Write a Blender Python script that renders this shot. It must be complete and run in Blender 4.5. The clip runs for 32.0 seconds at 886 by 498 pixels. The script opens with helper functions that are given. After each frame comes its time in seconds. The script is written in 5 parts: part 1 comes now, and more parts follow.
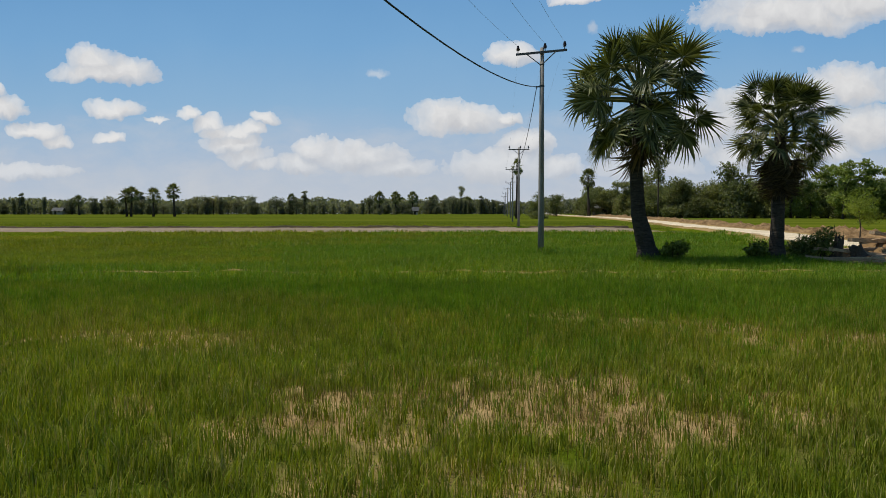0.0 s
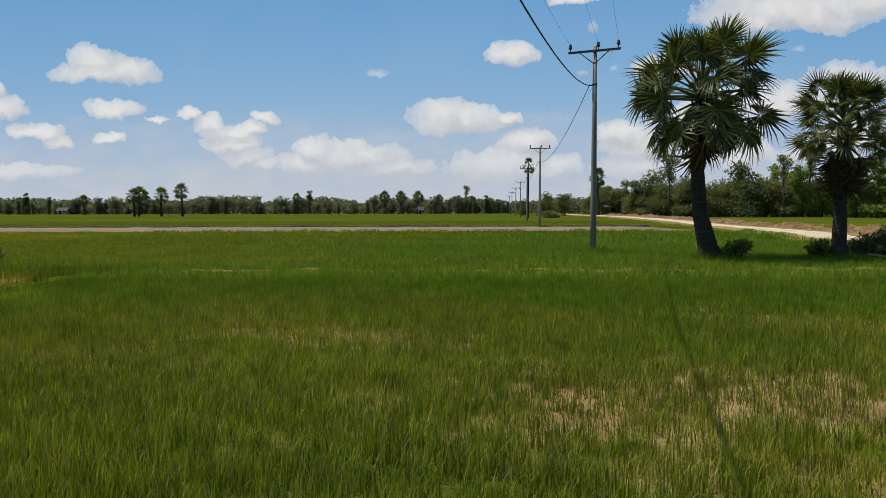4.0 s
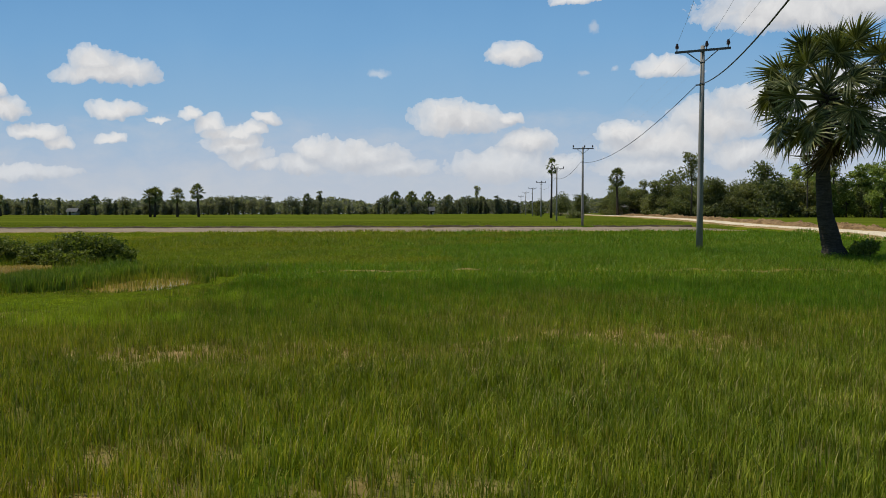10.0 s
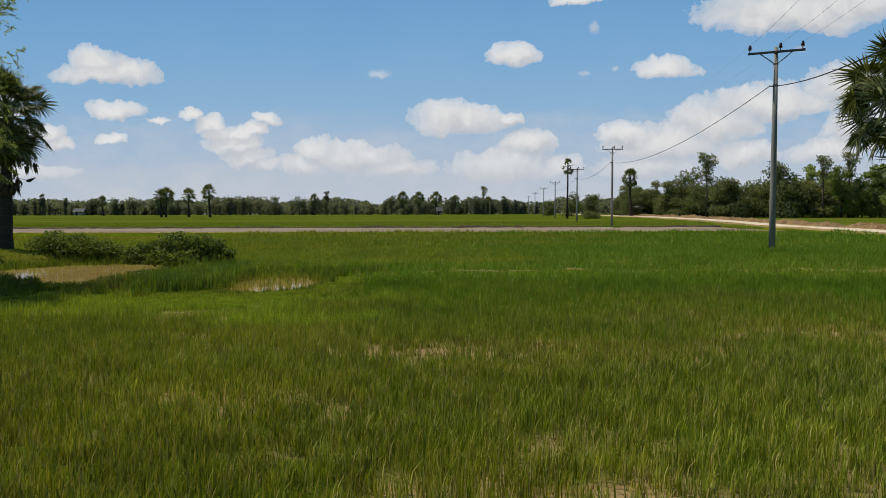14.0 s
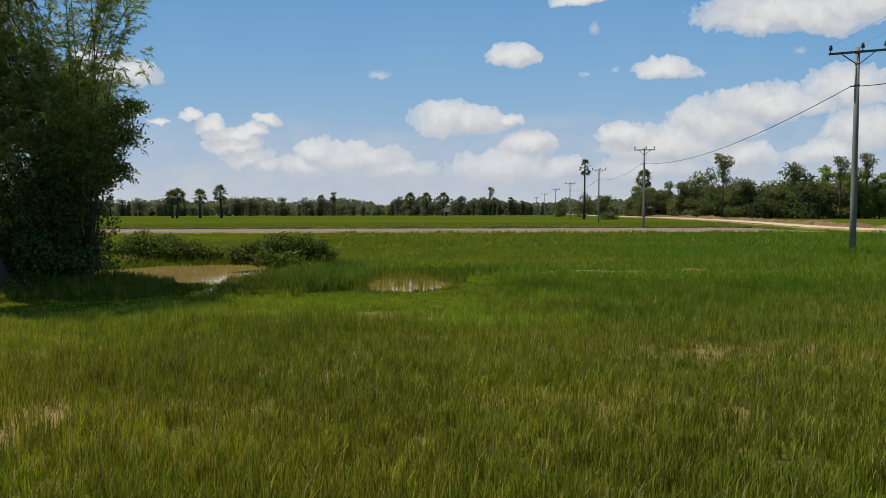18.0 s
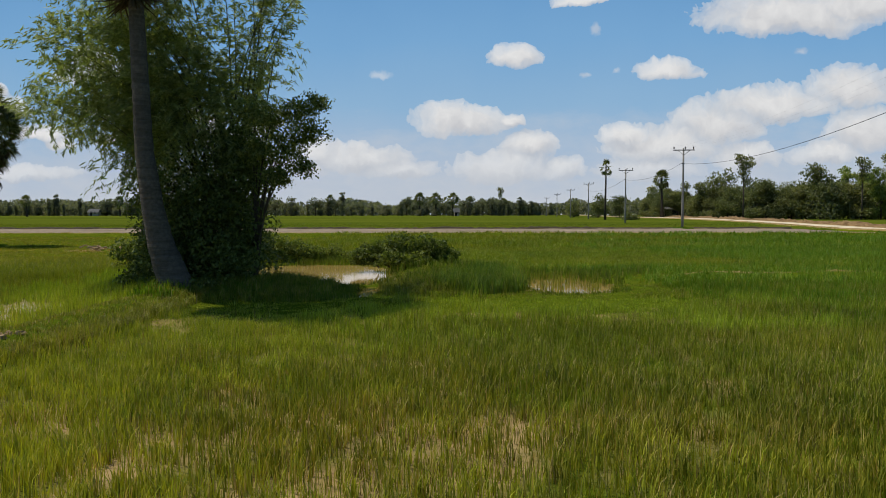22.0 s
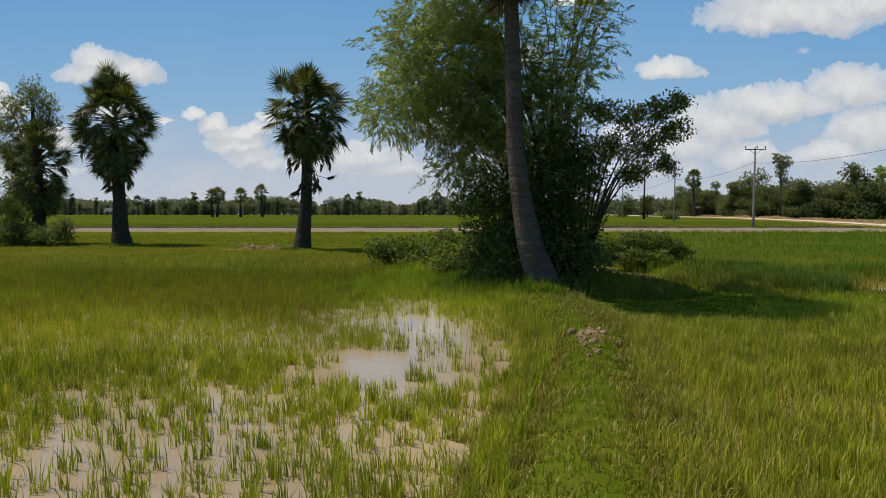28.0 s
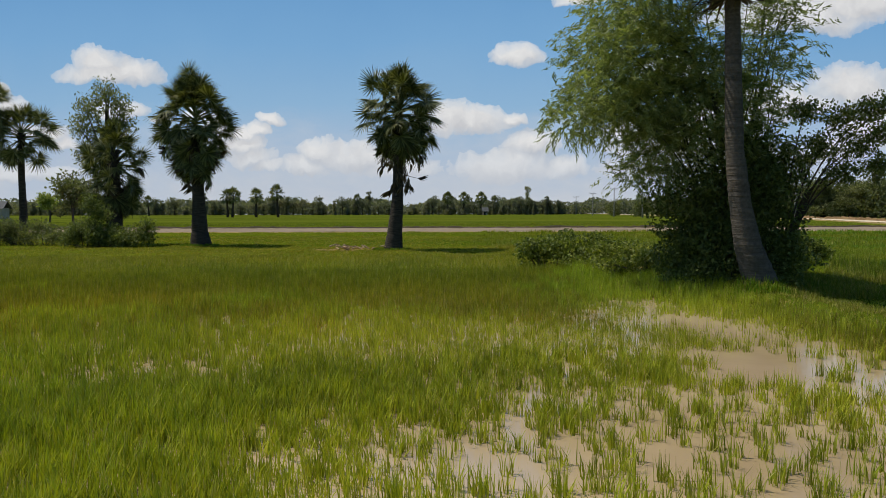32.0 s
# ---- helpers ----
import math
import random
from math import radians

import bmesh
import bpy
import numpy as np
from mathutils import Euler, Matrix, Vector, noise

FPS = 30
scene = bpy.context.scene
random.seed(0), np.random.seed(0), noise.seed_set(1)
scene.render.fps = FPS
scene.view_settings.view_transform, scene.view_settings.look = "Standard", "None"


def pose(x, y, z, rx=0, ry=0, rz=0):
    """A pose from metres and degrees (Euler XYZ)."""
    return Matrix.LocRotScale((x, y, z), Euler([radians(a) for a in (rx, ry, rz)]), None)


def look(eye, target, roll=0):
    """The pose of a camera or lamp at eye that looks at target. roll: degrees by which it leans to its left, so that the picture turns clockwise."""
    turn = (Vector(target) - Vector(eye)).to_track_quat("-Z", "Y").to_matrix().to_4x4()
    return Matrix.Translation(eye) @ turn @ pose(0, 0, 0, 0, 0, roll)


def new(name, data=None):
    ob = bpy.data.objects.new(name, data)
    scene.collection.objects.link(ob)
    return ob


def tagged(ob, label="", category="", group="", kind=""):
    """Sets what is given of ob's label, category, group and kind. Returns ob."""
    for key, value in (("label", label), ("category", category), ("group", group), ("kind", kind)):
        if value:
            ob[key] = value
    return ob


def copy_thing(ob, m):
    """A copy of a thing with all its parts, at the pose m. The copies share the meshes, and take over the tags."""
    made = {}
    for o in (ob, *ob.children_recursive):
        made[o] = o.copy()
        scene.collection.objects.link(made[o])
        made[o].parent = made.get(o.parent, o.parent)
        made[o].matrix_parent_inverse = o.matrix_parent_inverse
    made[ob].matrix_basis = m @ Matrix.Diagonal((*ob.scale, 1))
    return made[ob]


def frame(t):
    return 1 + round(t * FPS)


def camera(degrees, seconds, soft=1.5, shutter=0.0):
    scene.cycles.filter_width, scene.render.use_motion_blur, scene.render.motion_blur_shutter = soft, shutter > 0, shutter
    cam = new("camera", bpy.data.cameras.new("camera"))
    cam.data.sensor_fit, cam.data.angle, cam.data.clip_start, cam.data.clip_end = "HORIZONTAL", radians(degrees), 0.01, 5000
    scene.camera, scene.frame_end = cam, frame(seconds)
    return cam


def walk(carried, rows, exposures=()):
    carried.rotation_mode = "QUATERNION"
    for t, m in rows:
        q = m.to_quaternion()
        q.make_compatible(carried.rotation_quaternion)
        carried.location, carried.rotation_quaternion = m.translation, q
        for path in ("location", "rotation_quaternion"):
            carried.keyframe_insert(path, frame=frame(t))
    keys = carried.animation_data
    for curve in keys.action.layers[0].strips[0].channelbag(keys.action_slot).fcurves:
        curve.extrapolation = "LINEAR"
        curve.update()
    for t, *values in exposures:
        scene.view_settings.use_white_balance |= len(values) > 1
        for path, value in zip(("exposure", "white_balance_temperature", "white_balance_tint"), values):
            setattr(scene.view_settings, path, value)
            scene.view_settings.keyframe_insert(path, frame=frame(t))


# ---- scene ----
# the camera drifts sideways over the field, about head high
cam = camera(66.0, 32.0, soft=0.9)
PATH = [
    (0, pose(-0.000, -0.000, 1.750, 87.013, 0.056, -0.008)),
    (1, pose(-0.404, -0.021, 1.742, 86.985, 0.082, -0.009)),
    (2, pose(-0.917, -0.025, 1.736, 86.974, 0.105, -0.008)),
    (3, pose(-1.519, -0.012, 1.724, 86.971, 0.122, -0.006)),
    (6, pose(-3.734, 0.046, 1.732, 86.974, 0.137, 0.001)),
    (7, pose(-4.524, 0.069, 1.735, 86.976, 0.148, 0.007)),
    (8, pose(-5.265, 0.044, 1.730, 86.977, 0.162, 0.008)),
    (9, pose(-5.905, 0.100, 1.728, 86.985, 0.163, 0.016)),
    (10, pose(-6.628, 0.108, 1.729, 87.004, 0.164, 0.025)),
    (11, pose(-7.434, 0.084, 1.727, 87.020, 0.162, 0.028)),
    (12, pose(-8.189, 0.068, 1.727, 87.025, 0.158, 0.025)),
    (13, pose(-8.975, -0.020, 1.733, 87.025, 0.156, 0.019)),
    (14, pose(-9.778, -0.095, 1.734, 87.035, 0.158, 0.011)),
    (17, pose(-12.291, -0.068, 1.723, 87.097, 0.153, -0.023)),
    (18, pose(-13.155, 0.016, 1.719, 87.114, 0.143, -0.037)),
    (19, pose(-14.044, 0.151, 1.715, 87.132, 0.126, -0.045)),
    (20, pose(-15.040, 0.223, 1.713, 87.138, 0.099, -0.037)),
    (21, pose(-16.094, 0.305, 1.711, 87.138, 0.069, -0.022)),
    (22, pose(-17.066, 0.395, 1.710, 87.136, 0.046, -0.012)),
    (23, pose(-18.134, 0.469, 1.706, 87.134, 0.022, -0.000)),
    (24, pose(-19.362, 0.430, 1.693, 87.130, 0.003, 0.013)),
    (25, pose(-20.671, 0.376, 1.700, 87.120, -0.001, 0.014)),
    (28, pose(-24.476, 0.350, 1.685, 87.087, 0.017, 0.012)),
    (29, pose(-25.637, 0.346, 1.687, 87.081, 0.025, 0.014)),
    (30, pose(-26.718, 0.334, 1.692, 87.078, 0.048, 0.011)),
    (31, pose(-27.779, 0.337, 1.699, 87.073, 0.093, 0.004)),
    (32, pose(-28.877, 0.336, 1.709, 87.067, 0.136, -0.001)),
]
walk(cam, PATH)

# world, sun and exposure
SUN = Vector((-0.46, 0.16, 1.0)).normalized()
world = bpy.data.worlds.new("sky")
scene.world = world
world.use_nodes = True
wn = world.node_tree
sky = wn.nodes.new("ShaderNodeTexSky")
sky.sky_type, sky.sun_disc = "NISHITA", False
sky.sun_elevation = math.asin(SUN.z)
sky.sun_rotation = math.atan2(SUN.x, SUN.y)
sky.air_density, sky.dust_density, sky.ozone_density = 1.0, 0.8, 2.5
tone = wn.nodes.new("ShaderNodeMix")
tone.data_type, tone.blend_type = "RGBA", "MULTIPLY"
tone.inputs[0].default_value, tone.inputs[7].default_value = 1.0, (0.745, 1.0, 1.11, 1)
wn.links.new(sky.outputs[0], tone.inputs[6])
wn.links.new(tone.outputs[2], wn.nodes["Background"].inputs[0])
wn.nodes["Background"].inputs[1].default_value = 0.078
sun = new("sun", bpy.data.lights.new("sun", "SUN"))
sun.data.energy, sun.data.angle, sun.data.color = 3.95, radians(0.53), (1.0, 0.93, 0.80)
sun.matrix_world = look(SUN * 100, (0, 0, 0))


# ---- materials ----
class Nodes:
    """A short hand for building one node material."""

    def __init__(self, name, rough=0.8, spec=0.3, two_sided_light=0.0):
        self.m = bpy.data.materials.new(name)
        self.m.use_nodes = True
        self.t = self.m.node_tree
        self.b = self.t.nodes["Principled BSDF"]
        self.b.inputs["Roughness"].default_value = rough
        self.b.inputs["Specular IOR Level"].default_value = spec
        self.co = self.add("ShaderNodeTexCoord").outputs["Object"]

    def add(self, kind, **props):
        n = self.t.nodes.new(kind)
        for k, v in props.items():
            setattr(n, k, v)
        return n

    def link(self, a, b):
        self.t.links.new(a, b)
        return b

    def noise(self, scale, detail=3.0, rough=0.55, co=None, squash=None):
        n = self.add("ShaderNodeTexNoise")
        n.inputs["Scale"].default_value = scale
        n.inputs["Detail"].default_value = detail
        n.inputs["Roughness"].default_value = rough
        src = co or self.co
        if squash:
            mp = self.add("ShaderNodeVectorMath", operation="MULTIPLY")
            self.link(src, mp.inputs[0])
            mp.inputs[1].default_value = squash
            src = mp.outputs[0]
        self.link(src, n.inputs["Vector"])
        return n.outputs["Fac"]

    def ramp(self, fac, *stops):
        r = self.add("ShaderNodeValToRGB")
        e = r.color_ramp.elements
        while len(e) < len(stops):
            e.new(0.5)
        for k, (p, c) in zip(e, stops):
            k.position, k.color = p, (*c, 1)
        self.link(fac, r.inputs[0])
        return r.outputs[0]

    def mix(self, fac, a, b, kind="MIX"):
        n = self.add("ShaderNodeMix", data_type="RGBA", blend_type=kind)
        for sock, v in ((n.inputs[0], fac), (n.inputs[6], a), (n.inputs[7], b)):
            if isinstance(v, (int, float)):
                sock.default_value = v
            elif isinstance(v, tuple):
                sock.default_value = (*v, 1)
            else:
                self.link(v, sock)
        return n.outputs[2]

    def math(self, op, a, b=0.0, c=0.0):
        n = self.add("ShaderNodeMath", operation=op)
        for s, v in zip(n.inputs, (a, b, c)):
            if isinstance(v, (int, float)):
                s.default_value = v
            else:
                self.link(v, s)
        return n.outputs[0]

    def island(self):
        return self.add("ShaderNodeNewGeometry").outputs["Random Per Island"]

    def rand(self):
        return self.add("ShaderNodeObjectInfo").outputs["Random"]

    def color(self, c):
        if isinstance(c, tuple):
            self.b.inputs["Base Color"].default_value = (*c, 1)
        else:
            self.link(c, self.b.inputs["Base Color"])
        return self

    def bump(self, fac, strength=0.4, dist=0.02):
        n = self.add("ShaderNodeBump")
        n.inputs["Strength"].default_value, n.inputs["Distance"].default_value = strength, dist
        self.link(fac, n.inputs["Height"])
        self.link(n.outputs[0], self.b.inputs["Normal"])
        return self

    def leafy(self, c, amount=0.35, tint=(1.25, 1.3, 0.5)):
        """Adds light that passes through a thin leaf."""
        tr = self.add("ShaderNodeBsdfTranslucent")
        self.link(self.mix(1.0, c, tint, "MULTIPLY"), tr.inputs[0])
        mx = self.add("ShaderNodeMixShader")
        mx.inputs[0].default_value = amount
        self.link(self.b.outputs[0], mx.inputs[1])
        self.link(tr.outputs[0], mx.inputs[2])
        self.link(mx.outputs[0], self.t.nodes["Material Output"].inputs[0])
        return self


def leaf_material(name, dark, mid, light, amount=0.35, rough=0.65, spec=0.18, patch=0.6):
    n = Nodes(name, rough, spec)
    c = n.ramp(n.island(), (0.0, dark), (0.5, mid), (1.0, light))
    big = n.ramp(n.noise(patch, 2), (0.3, (0.7, 0.72, 0.7)), (0.7, (1.2, 1.15, 1.1)))
    c = n.mix(1.0, c, big, "MULTIPLY")
    each = n.ramp(n.rand(), (0.0, (0.76, 0.80, 0.80)), (0.5, (1.0, 1.0, 0.95)), (1.0, (1.30, 1.22, 1.15)))
    c = n.mix(1.0, c, each, "MULTIPLY")
    return n.color(c).leafy(c, amount).m


def plain_material(name, a, b, scale, rough=0.85, spec=0.25, bump=0.4, dist=0.02, squash=None, detail=6, fine=None):
    n = Nodes(name, rough, spec)
    f = n.noise(scale, detail, 0.6, squash=squash)
    c = n.ramp(f, (0.3, a), (0.7, b))
    if fine:
        c = n.mix(1.0, c, n.ramp(n.noise(fine, 4), (0.3, (0.75, 0.75, 0.75)), (0.7, (1.2, 1.2, 1.2))), "MULTIPLY")
    return n.color(c).bump(f, bump, dist).m


def ground_material():
    n = Nodes("field_ground", 0.95, 0.0)
    soil = n.ramp(n.noise(1.3, 8, 0.65), (0.3, (0.185, 0.125, 0.052)), (0.7, (0.395, 0.285, 0.132)))
    green = n.ramp(n.noise(0.05, 6, 0.6, squash=(0.5, 1.6, 1)), (0.32, (0.052, 0.080, 0.005)), (0.5, (0.082, 0.112, 0.007)), (0.68, (0.118, 0.134, 0.011)))
    green = n.mix(1.0, green, n.ramp(n.noise(0.035, 4, 0.6, squash=(0.18, 1.9, 1)), (0.35, (0.68, 0.78, 0.8)), (0.65, (1.25, 1.15, 1.1))), "MULTIPLY")
    green = n.mix(1.0, green, n.ramp(n.noise(1.8, 6, 0.7), (0.3, (0.72, 0.75, 0.7)), (0.7, (1.25, 1.2, 1.2))), "MULTIPLY")
    sep = n.add("ShaderNodeSeparateXYZ")
    n.link(n.co, sep.inputs[0])
    crop = n.ramp(n.noise(0.11, 6, 0.7, squash=(0.03, 1.0, 1)), (0.34, (0.038, 0.062, 0.006)), (0.5, (0.078, 0.101, 0.010)), (0.64, (0.122, 0.136, 0.015)))
    green = n.mix(n.ramp(n.math("MULTIPLY", sep.outputs["Y"], 0.01), (0.73, (0, 0, 0)), (0.735, (1, 1, 1))), green, crop)
    a = n.add("ShaderNodeAttribute", attribute_name="growth").outputs["Fac"]
    edge = n.math("ADD", a, n.math("MULTIPLY_ADD", n.noise(1.1, 5), 0.5, -0.25))
    f = n.ramp(edge, (0.4, (0, 0, 0)), (0.6, (1, 1, 1)))
    return n.color(n.mix(f, soil, green)).bump(n.noise(9, 6), 0.6, 0.05).m


def blade_material(name, dark, mid, light, straw, amount=0.30, dry=0.52):
    n = Nodes(name, 0.55, 0.18)
    c = n.ramp(n.island(), (0.0, dark), (0.5, mid), (0.82, light), (0.93, straw))
    d = n.noise(0.22, 5, 0.65, squash=(0.7, 1.4, 1))
    dryness = n.ramp(d, (dry, (0, 0, 0)), (dry + 0.16, (1, 1, 1)))
    dry_c = n.ramp(n.island(), (0.0, (0.11, 0.12, 0.018)), (0.5, (0.20, 0.18, 0.036)), (1.0, (0.32, 0.25, 0.09)))
    c = n.mix(dryness, c, dry_c)
    lush = n.ramp(n.noise(0.35, 3), (0.3, (0.78, 0.82, 0.8)), (0.7, (1.22, 1.15, 1.0)))
    c = n.mix(1.0, c, lush, "MULTIPLY")
    wide = n.ramp(n.noise(0.05, 3, 0.5, squash=(0.7, 1.5, 1)), (0.38, (0.94, 1.02, 1.0)), (0.62, (1.12, 1.00, 1.0)))
    c = n.mix(1.0, c, wide, "MULTIPLY")
    tuft = n.ramp(n.noise(4.5, 2, 0.6), (0.3, (0.62, 0.64, 0.6)), (0.7, (1.36, 1.34, 1.4)))
    c = n.mix(1.0, c, tuft, "MULTIPLY")
    return n.color(c).leafy(c, amount, (1.2, 1.2, 0.45)).m


def water_material(name, a, b, gloss=0.06, spec=0.5):
    n = Nodes(name, gloss, spec)
    n.color(n.ramp(n.noise(0.35, 4), (0.35, a), (0.65, b)))
    n.bump(n.noise(2.2, 3, squash=(1, 2.2, 1)), 0.10, 0.02)
    return n.m


M_GROUND = ground_material()
M_RICE = blade_material("rice_blades", (0.126, 0.166, 0.012), (0.213, 0.246, 0.020), (0.312, 0.321, 0.040), (0.395, 0.326, 0.131), dry=0.62)
M_RICE_PALE = blade_material("ripening_rice_blades", (0.238, 0.295, 0.022), (0.324, 0.378, 0.033), (0.396, 0.437, 0.051), (0.459, 0.413, 0.152), dry=0.78)
M_OLIVE = blade_material("olive_rice_blades", (0.140, 0.190, 0.012), (0.195, 0.236, 0.016), (0.25, 0.272, 0.024), (0.28, 0.26, 0.05), dry=0.66)
M_RICE_FAR = blade_material("lush_rice_blades", (0.085, 0.178, 0.008), (0.125, 0.225, 0.011), (0.180, 0.275, 0.018), (0.24, 0.26, 0.04), dry=0.70)
M_RICE_WET = blade_material("wet_rice_blades", (0.206, 0.280, 0.019), (0.298, 0.375, 0.029), (0.379, 0.441, 0.045), (0.357, 0.374, 0.100), dry=0.8)
M_GRASS = blade_material("bund_grass", (0.149, 0.180, 0.019), (0.212, 0.240, 0.031), (0.272, 0.285, 0.051), (0.340, 0.281, 0.119), dry=0.60)
M_LAWN = blade_material("lawn_grass", (0.182, 0.202, 0.015), (0.259, 0.270, 0.022), (0.325, 0.319, 0.036), (0.374, 0.309, 0.100), dry=0.6)
M_REED = blade_material("reeds", (0.085, 0.135, 0.013), (0.130, 0.188, 0.017), (0.18, 0.22, 0.028), (0.26, 0.24, 0.08), amount=0.32, dry=0.75)
M_SEDGE = blade_material("sedge_blades", (0.075, 0.140, 0.020), (0.115, 0.190, 0.028), (0.165, 0.235, 0.042), (0.22, 0.25, 0.07), amount=0.4, dry=0.85)
M_BEYOND = blade_material("sunlit_far_rice", (0.144, 0.194, 0.013), (0.194, 0.248, 0.019), (0.238, 0.284, 0.029), (0.259, 0.288, 0.043), dry=0.78)
M_STRAW = blade_material("dry_stubble", (0.12, 0.092, 0.030), (0.20, 0.150, 0.050), (0.28, 0.205, 0.072), (0.34, 0.26, 0.11), amount=0.25, dry=0.9)
M_POND = water_material("muddy_water", (0.32, 0.215, 0.065), (0.40, 0.275, 0.095))
M_PADDY = water_material("paddy_water", (0.34, 0.248, 0.140), (0.43, 0.325, 0.205), 0.14)
M_ROAD = plain_material("pale_gravel", (0.483, 0.397, 0.265), (0.713, 0.609, 0.443), 0.5, 0.95, 0.1, 0.3, 0.03, fine=12)
M_REDEARTH = plain_material("red_earth", (0.095, 0.058, 0.026), (0.31, 0.200, 0.098), 1.6, 0.95, 0.1, 0.8, 0.12, fine=5)
M_DARKRIDGE = plain_material("dark_brown_ridge", (0.035, 0.030, 0.018), (0.085, 0.066, 0.040), 0.8, 0.95, 0.1, 0.8, 0.08, fine=5)
M_TRACK = plain_material("trodden_earth", (0.185, 0.140, 0.095), (0.30, 0.235, 0.165), 0.25, 0.95, 0.1, 0.4, 0.05, (0.3, 1, 1), fine=3)
M_CLOD = plain_material("mud_clod", (0.13, 0.088, 0.044), (0.40, 0.285, 0.16), 9.0, 0.95, 0.1, 1.0, 0.03, fine=20)
M_CONCRETE = plain_material("pole_concrete", (0.20, 0.188, 0.168), (0.30, 0.285, 0.258), 2.5, 0.8, 0.3, 0.2, 0.01, (1, 1, 0.3), fine=30)
M_STEEL = plain_material("dark_steel", (0.05, 0.05, 0.05), (0.09, 0.09, 0.085), 8, 0.5, 0.4, 0.1, 0.004)
M_PORCELAIN = plain_material("brown_porcelain", (0.03, 0.018, 0.014), (0.05, 0.03, 0.024), 6, 0.2, 0.5, 0.0, 0.001)
M_CABLE = plain_material("cable_sheath", (0.015, 0.015, 0.016), (0.03, 0.03, 0.03), 5, 0.6, 0.3, 0.0, 0.001)
M_WIRE = plain_material("bare_conductor", (0.22, 0.23, 0.24), (0.3, 0.31, 0.32), 5, 0.5, 0.4, 0.0, 0.001)
M_PALMTRUNK = plain_material("palm_bark", (0.030, 0.025, 0.020), (0.085, 0.070, 0.056), 5.0, 0.95, 0.15, 1.0, 0.05, (0.6, 0.6, 3.0), fine=18)
M_PALMGREY = plain_material("ringed_grey_bark", (0.075, 0.064, 0.053), (0.130, 0.112, 0.094), 4.0, 0.95, 0.15, 1.0, 0.04, (0.4, 0.4, 4.0), fine=16)
M_BARK = plain_material("tree_bark", (0.05, 0.04, 0.03), (0.13, 0.105, 0.08), 4.0, 0.95, 0.15, 1.0, 0.04, (1, 1, 0.4), fine=15)
M_CULM = plain_material("bamboo_culm", (0.055, 0.060, 0.026), (0.115, 0.112, 0.055), 3.0, 0.6, 0.35, 0.3, 0.01, (1, 1, 0.5))
M_FROND = leaf_material("palm_frond", (0.058, 0.068, 0.022), (0.122, 0.138, 0.048), (0.270, 0.280, 0.125), 0.20, 0.50, 0.28)
M_DEADFROND = leaf_material("dead_palm_frond", (0.045, 0.032, 0.022), (0.085, 0.062, 0.042), (0.15, 0.115, 0.075), 0.15, 0.8, 0.2)
M_BAMBOO = leaf_material("bamboo_leaf", (0.186, 0.226, 0.092), (0.285, 0.329, 0.135), (0.403, 0.441, 0.205), 0.50, 0.5, 0.3)
M_BROAD = leaf_material("dark_broad_leaf", (0.065, 0.091, 0.026), (0.117, 0.151, 0.044), (0.208, 0.240, 0.081), 0.34, 0.55, 0.2)
# greens of the road wood, greyed and lightened toward distance haze
M_TREE_A = leaf_material("mango_leaf", (0.098, 0.120, 0.061), (0.151, 0.171, 0.081), (0.217, 0.232, 0.112), 0.42, 0.65, 0.2, 0.25)
M_TREE_B = leaf_material("olive_leaf", (0.120, 0.137, 0.067), (0.185, 0.199, 0.094), (0.252, 0.264, 0.127), 0.44, 0.65, 0.2, 0.25)
M_TREE_C = leaf_material("bright_bamboo_leaf", (0.146, 0.197, 0.051), (0.242, 0.304, 0.082), (0.349, 0.395, 0.142), 0.45, 0.65, 0.2, 0.25)
M_SAPLING = leaf_material("young_leaf", (0.15, 0.20, 0.035), (0.21, 0.27, 0.05), (0.28, 0.34, 0.08), 0.5, 0.6, 0.2)
# distance haze is put into this leaf colour, paler and grey-blue
M_HAZYLEAF = leaf_material("hazy_leaf", (0.128, 0.139, 0.119), (0.170, 0.181, 0.151), (0.221, 0.228, 0.189), 0.45, 0.7, 0.15, 0.12)
M_BUSH = leaf_material("creeper_leaf", (0.076, 0.108, 0.021), (0.147, 0.186, 0.039), (0.247, 0.276, 0.078), 0.42, 0.6, 0.2)
M_TIMBER = plain_material("old_timber", (0.30, 0.19, 0.11), (0.58, 0.43, 0.28), 3.0, 0.9, 0.15, 0.6, 0.02, (0.4, 4, 4), fine=15)
M_TIN = plain_material("tin_roof", (0.10, 0.10, 0.10), (0.16, 0.16, 0.16), 0.6, 0.9, 0.1, 0.1, 0.01)
M_WALL = plain_material("house_wall", (0.30, 0.26, 0.21), (0.45, 0.40, 0.33), 0.8, 0.9, 0.2, 0.2, 0.01)
M_DARK = plain_material("dark_opening", (0.015, 0.014, 0.013), (0.03, 0.028, 0.025), 2, 0.9, 0.1, 0.0, 0.01)


# ---- mesh helpers ----
def link_mesh(name, verts, faces, material, parent=None, label="", smooth=False):
    me = bpy.data.meshes.new(name)
    me.from_pydata([tuple(v) for v in verts], [], faces)
    me.materials.append(material)
    if smooth:
        me.shade_smooth()
    ob = new(name, me)
    if parent:
        ob.parent = parent
    if label:
        tagged(ob, label)
    return ob


